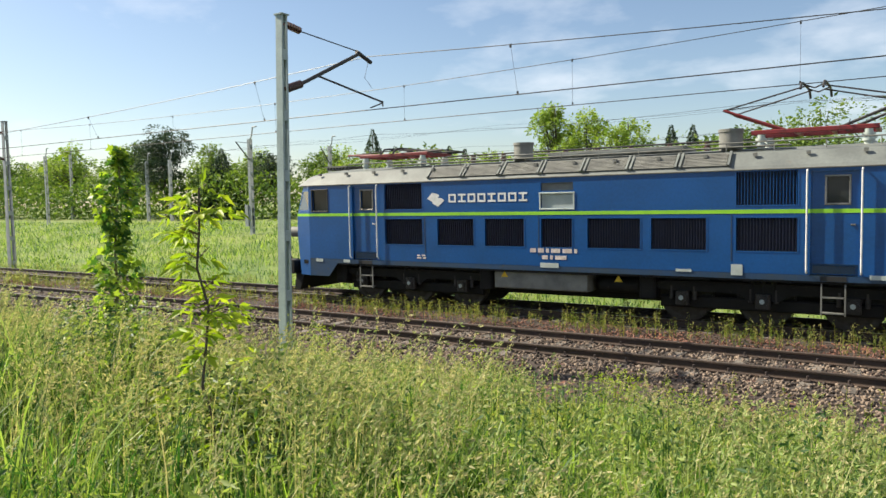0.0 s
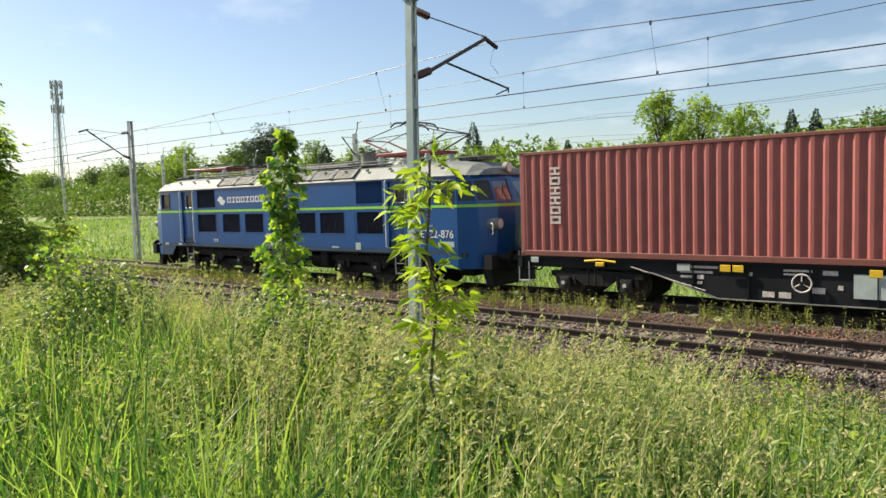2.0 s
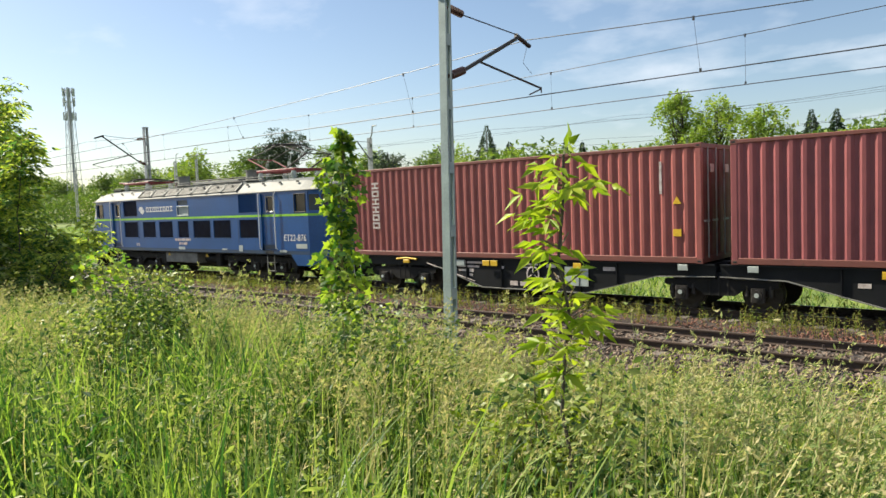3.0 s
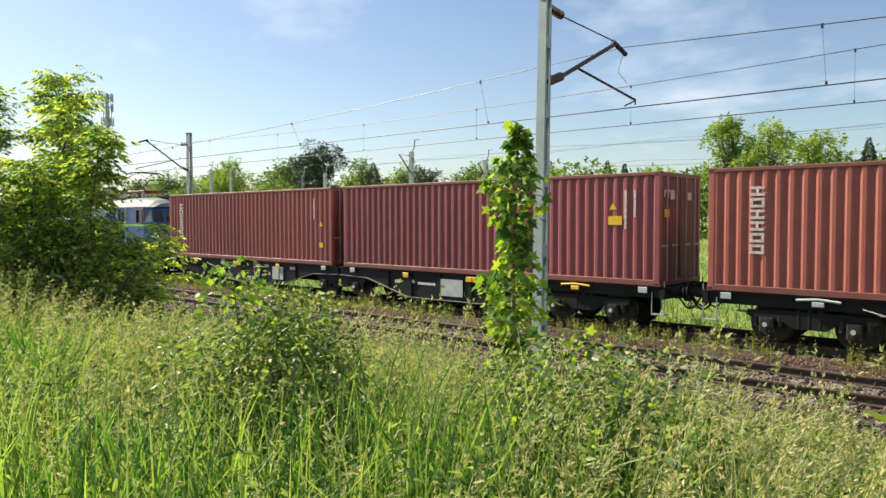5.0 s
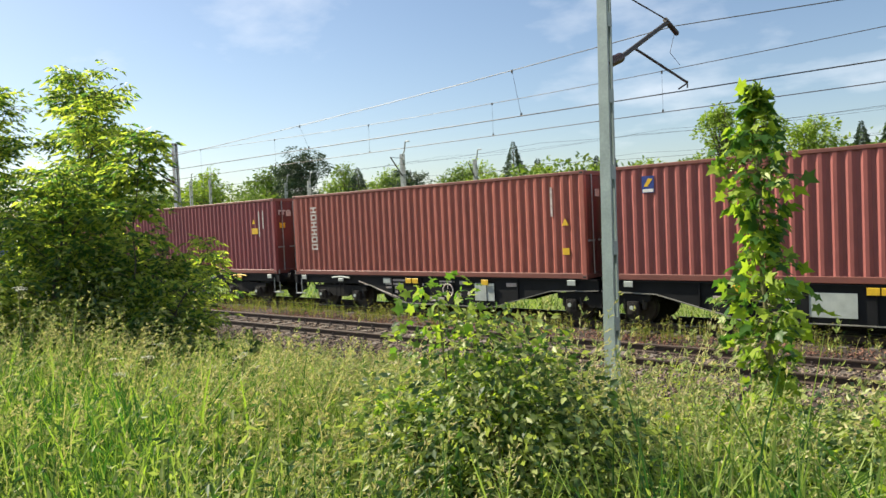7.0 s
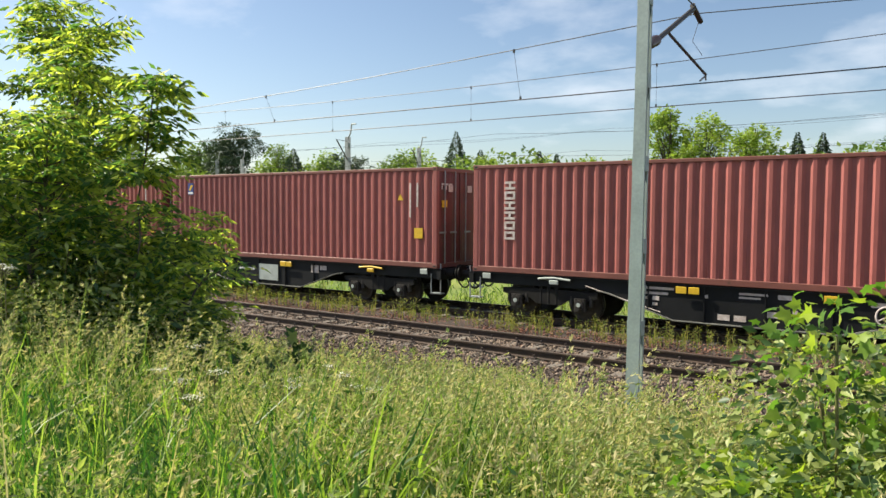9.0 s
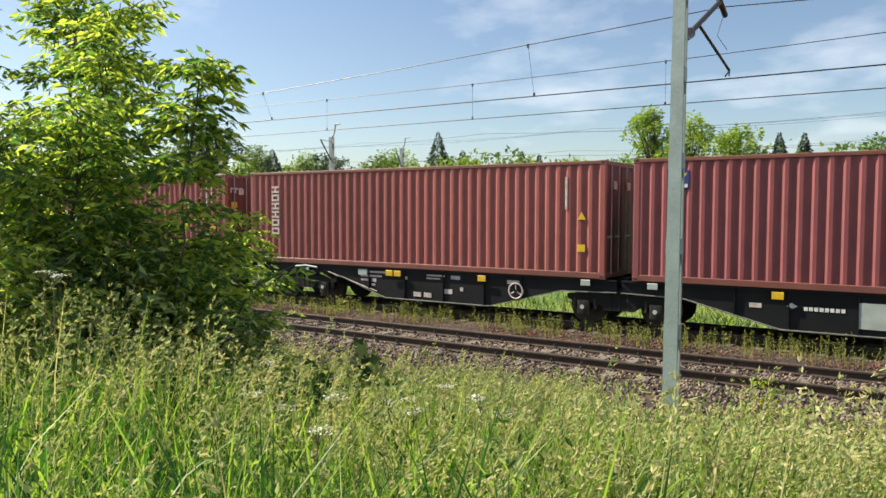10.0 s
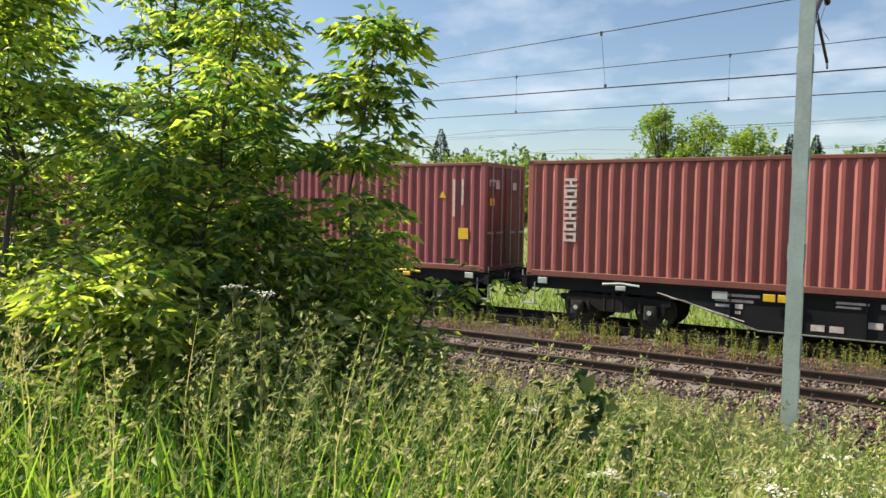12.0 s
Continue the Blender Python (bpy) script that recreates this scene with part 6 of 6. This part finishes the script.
for q in ((-3.55, 10.2, 0.42, 1.15), (-5.6, 9.6, 0.34, 1.0), (-7.6, 10.4, 0.3, 0.8), (-1.2, 9.7, 0.45, 0.8), (-2.4, 9.2, 0.4, 0.75), (-12.4, 10.0, 0.45, 0.75), (-13.2, 9.6, 0.5, 0.7), (-16.5, 9.9, 0.5, 0.7), (-14.5, 10.2, 0.5, 0.6), (-12.3, 9.6, 0.5, 0.55), (-19, 10.4, 0.5, 0.7)):
    build_bush("leafy_weed_clump", "fresh green leafy weeds at the ballast's edge", q[0], q[1], q[2], q[2], q[3], 620, 0.062, M_leafy if q[0] > -8 else M_vine, LANCE, "weeds")
T0 = [((-14.6, 3.9, 0.9), (-14.8, 4.4, 4.95), 0.16), ((-14.0, 3.6, 0.95), (-13.6, 4.05, 4.45), 0.15), ((-15.2, 3.5, 0.95), (-15.9, 3.6, 4.9), 0.15), ((-13.6, 3.2, 1.0), (-13.1, 3.4, 3.55), 0.11),
      ((-14.4, 2.9, 1.0), (-14.3, 2.6, 4.1), 0.12), ((-15.8, 3.0, 1.0), (-16.8, 2.8, 4.6), 0.12), ((-13.4, 3.8, 0.9), (-12.8, 4.3, 2.7), 0.06), ((-15.6, 4.4, 0.8), (-16.6, 5.0, 4.0), 0.09), ((-13.2, 2.9, 1.0), (-12.9, 2.6, 2.5), 0.06), ((-15.0, 2.3, 1.05), (-15.2, 1.9, 3.2), 0.10), ((-12.9, 3.9, 0.95), (-12.4, 4.2, 2.1), 0.03), ((-16.6, 3.4, 1.0), (-17.8, 3.4, 4.4), 0.10), ((-13.9, 4.6, 0.8), (-13.3, 5.2, 2.7), 0.05), ((-13.0, 3.9, 0.9), (-12.05, 4.15, 2.3), 0.04)]
build_ash_tree("box_elder_tree", "bushy many-stemmed box elder with sunlit feathery green leaves", T0, 7200, 1.05, M_ash, 0.10, top_bias=0.80, low=0.03)
# the dark leaf colour carries the shade below the box elder's crown
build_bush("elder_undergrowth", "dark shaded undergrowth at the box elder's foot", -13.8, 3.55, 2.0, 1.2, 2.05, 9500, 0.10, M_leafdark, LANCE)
build_ash_tree("box_elder_sapling", "slim box elder shoot with light green leaves", [((-12.75, 3.75, 1.0), (-12.40, 3.90, 3.85), 1.0)], 440, 0.20, M_ash, 0.105, stem_r=0.010, pairs=2, top_bias=0.62)


def build_umbels():
    spots = [(-10.05, 3.31), (-9.91, 3.29), (-10.25, 2.61), (-9.83, 2.33), (-9.69, 3.31), (-9.51, 3.27), (-9.56, 3.04), (-9.83, 3.0), (-10.04, 2.59), (-10.47, 2.61), (-10.24, 3.3), (-11.11, 3.27), (-12.77, 2.87), (-12.2, 2.58), (-11.87, 2.49)]
    for x, y in spots:
        z = float(ground_z(np.array(x), np.array(y)))
        u = thing("cow_parsley", "white-flowered umbel plant standing in the grass", "wild flower", "white umbels in the grass")
        h = random.uniform(0.84, 1.0) if x > -11.5 else 1.35
        g = Geo()
        top = Vector((x + random.uniform(-.05, .05), y, z + h))
        tapered(g, stem_path((x, y, z - 0.05), top, 0.02, 4), 0.005, 0.003, 5)
        C = []
        for k in range(9):
            a = random.uniform(0, 6.28)
            r = random.uniform(0.010, 0.052)
            e = top + Vector((r * math.cos(a), r * math.sin(a), 0.03 - r * 0.2))
            g.cyl(top - Vector((0, 0, 0.04)), e, 0.0015, 4, caps=False)
            C += [tuple(e + Vector((random.gauss(0, .009), random.gauss(0, .009), random.gauss(0, .003)))) for q in range(7)]
        part("stalk", g, M_stem, u)
        C = np.array(C)
        v, f = leaves(C, RNG.normal(size=(len(C), 3)) * np.array([1, 1, 0.2]), np.full(len(C), 0.014), OVAL, 0.95)
        part("flower_head", mesh_np("flower_head", v, f, M_umbel), None, u, "flat white flower head")


build_umbels()

# ---- far trees ----


def build_far_tree(x, y, top, spread, kind, n=0):
    base = float(ground_z(np.array(x), np.array(y)))
    n = n or (2600 if x < -74 else 5200 if y < 56 else 3200)
    leaf = 0.46 if x < -74 else 0.27 if y < 56 else 0.34
    h = top - base
    label, cat, material = {"bright": ("sunlit light green broadleaf tree behind the meadow", "tree", M_farbright), "broad": ("mid green broadleaf tree in the tree line", "tree", M_far),
                            "pine": ("tall dark pine with layered crown above the tree line", "pine tree", M_fardark), "spruce": ("dark pointed spruce in the tree line", "spruce tree", M_fardark)}[kind]
    ob = thing({"pine": "pine_tree", "spruce": "spruce_tree"}.get(kind, "broadleaf_tree"), label, cat, "trees of the tree line")
    g = Geo()
    tapered(g, stem_path((x, y, base - 0.2), (x, y, base + h * 0.92), 0.15, 6), 0.05 + h * 0.012, 0.03, 7)
    C, W, S = [], [], []
    if kind == "spruce":
        for i in range(int(n * 1.25)):
            f = random.uniform(0, 1) ** 0.7
            z = base + h * (1 - f * 0.92)
            r = spread * 1.5 * f * (0.35 + 0.65 * random.uniform(0, 1)) * random.uniform(0.72, 1.1)
            a = random.uniform(0, 6.283)
            C.append((x + r * math.cos(a), y + r * math.sin(a), z - r * 0.15)); W.append((math.cos(a), math.sin(a), -0.25)); S.append((0.20 + 0.42 * f) * random.uniform(0.5, 1.2))
    else:
        clumps = []
        m = {"pine": 42, "bright": 46}.get(kind, 38)
        for i in range(m):
            while True:
                u = Vector((random.uniform(-1, 1), random.uniform(-1, 1), random.uniform(-1, 1)))
                if u.length < 1:
                    break
            lowz = 0.28 if kind == "pine" else 0.30
            cz = base + h * (lowz + (0.97 - lowz) * (u.z * 0.5 + 0.5))
            taper = (1.0 - 0.20 * (u.z + 1)) if kind == "pine" else (1.0 - 0.55 * max(0, u.z) ** 1.5)
            c = Vector((x + u.x * spread * taper, y + u.y * spread * taper, cz))
            r = spread * (random.uniform(0.17, 0.34) if kind == "bright" else random.uniform(0.22, 0.40))
            clumps.append((c, r))
            g.cyl((x, y, base + h * random.uniform(0.25, 0.6)), c, 0.05, 5, 0.015, caps=False)
        for i in range(n):
            c, r = clumps[i % m]
            d = Vector((random.gauss(0, 1), random.gauss(0, 1), random.gauss(0, 0.8))).normalized()
            k = r * random.uniform(0.55, 1.12)
            C.append((c.x + d.x * k, c.y + d.y * k, c.z + d.z * k * (0.5 if kind == "pine" else 0.9))); W.append((d.x, d.y, d.z * 0.4 - 0.1)); S.append(leaf * random.uniform(0.5, 1.2))
    part("trunk", g, M_bark, ob)
    v, f = leaves(np.array(C), np.array(W), np.array(S), OVAL, 0.5)
    part("crown", mesh_np("crown", v, f, material), None, ob)


FAR = [(-24.2, 55, 11.2, 2.0, "bright"), (-21.6, 55, 10.0, 2.2, "bright"), (-18.2, 55, 9.3, 2.4, "bright"), (-16.3, 60, 8.7, 1.5, "spruce"), (-14.6, 60, 8.6, 1.4, "spruce"), (-4.4, 47, 8.3, 3.2, "broad"), (-9.5, 52, 7.4, 3.0, "broad"), (1.5, 50, 9.0, 3.5, "broad"), (-12.4, 54, 6.8, 2.2, "bright"),
       (-70.8, 53, 12.5, 3.9, "pine", 13000), (-64.8, 56, 9.3, 2.4, "spruce"), (-61.5, 57, 8.4, 2.6, "broad"), (-56.8, 56, 9.0, 2.4, "pine"), (-51.5, 58, 8.6, 2.6, "broad"), (-46.6, 60, 10.5, 2.2, "spruce"), (-43.8, 60, 8.6, 2.0, "spruce"), (-42, 58, 7.6, 2.6, "bright"), (-48, 57, 7.2, 2.6, "bright"), (-37.5, 60, 7.5, 2.6, "bright"), (-33, 60, 7.4, 2.6, "bright"), (-29, 61, 7.4, 2.3, "broad"), (-38.6, 62, 8.4, 1.3, "spruce"), (-36.8, 62, 8.0, 1.2, "spruce"), (-54, 63, 9.4, 3.0, "bright"), (-67, 64, 9.6, 3.2, "bright")]
xx = -74
k = 0
while xx > -200:
    FAR.append((xx, random.uniform(57, 66) + (-xx - 74) * 0.05, random.uniform(9.0, 12.0) + (-xx - 74) * 0.008, random.uniform(2.6, 3.6), ("broad", "bright", "broad", "broad")[k % 4]))
    xx -= random.uniform(4.0, 6.0)
    k += 1
for q in FAR:
    build_far_tree(*q)


def build_hedge():
    """Low scrub that closes the foot of the tree line."""
    groups = []
    n = 34000
    x = RNG.uniform(-200, 8, n)
    y = 54 + RNG.normal(0, 1.8, n) + np.maximum(0, -x - 60) * 0.03
    h = (3.0 + 2.6 * patch(x, y, 0.13) + 1.3 * patch(x, y, 0.5)) * RNG.uniform(0.0, 1.0, n) ** 0.85
    z = ground_z(x, y) + h
    groups.append(leaves(np.stack([x, y, z], 1), RNG.normal(size=(n, 3)), RNG.uniform(0.3, 0.65, n), OVAL, 0.5))
    v, f = joined(groups)
    ob = part("scrub_hedge", mesh_np("scrub_hedge", v, f, M_far), None)
    tagged(ob, "dense green scrub along the edge of the meadow", "scrub", kind="stuff")


build_hedge()

# ---- movement ----


def motions():
    for ob, off in MOVERS:
        walk(ob, [(t, pose(head_x(t) + off, TRACK_B, 0)) for t in TRAIN_T])
    times = [i / 15 for i in range(181)]
    for w, r, x in WHEELS:
        walk(w, [(t, pose(x, 0, r, 0, math.degrees((head_x(t) - 3.17) / r), 0)) for t in times])


motions()
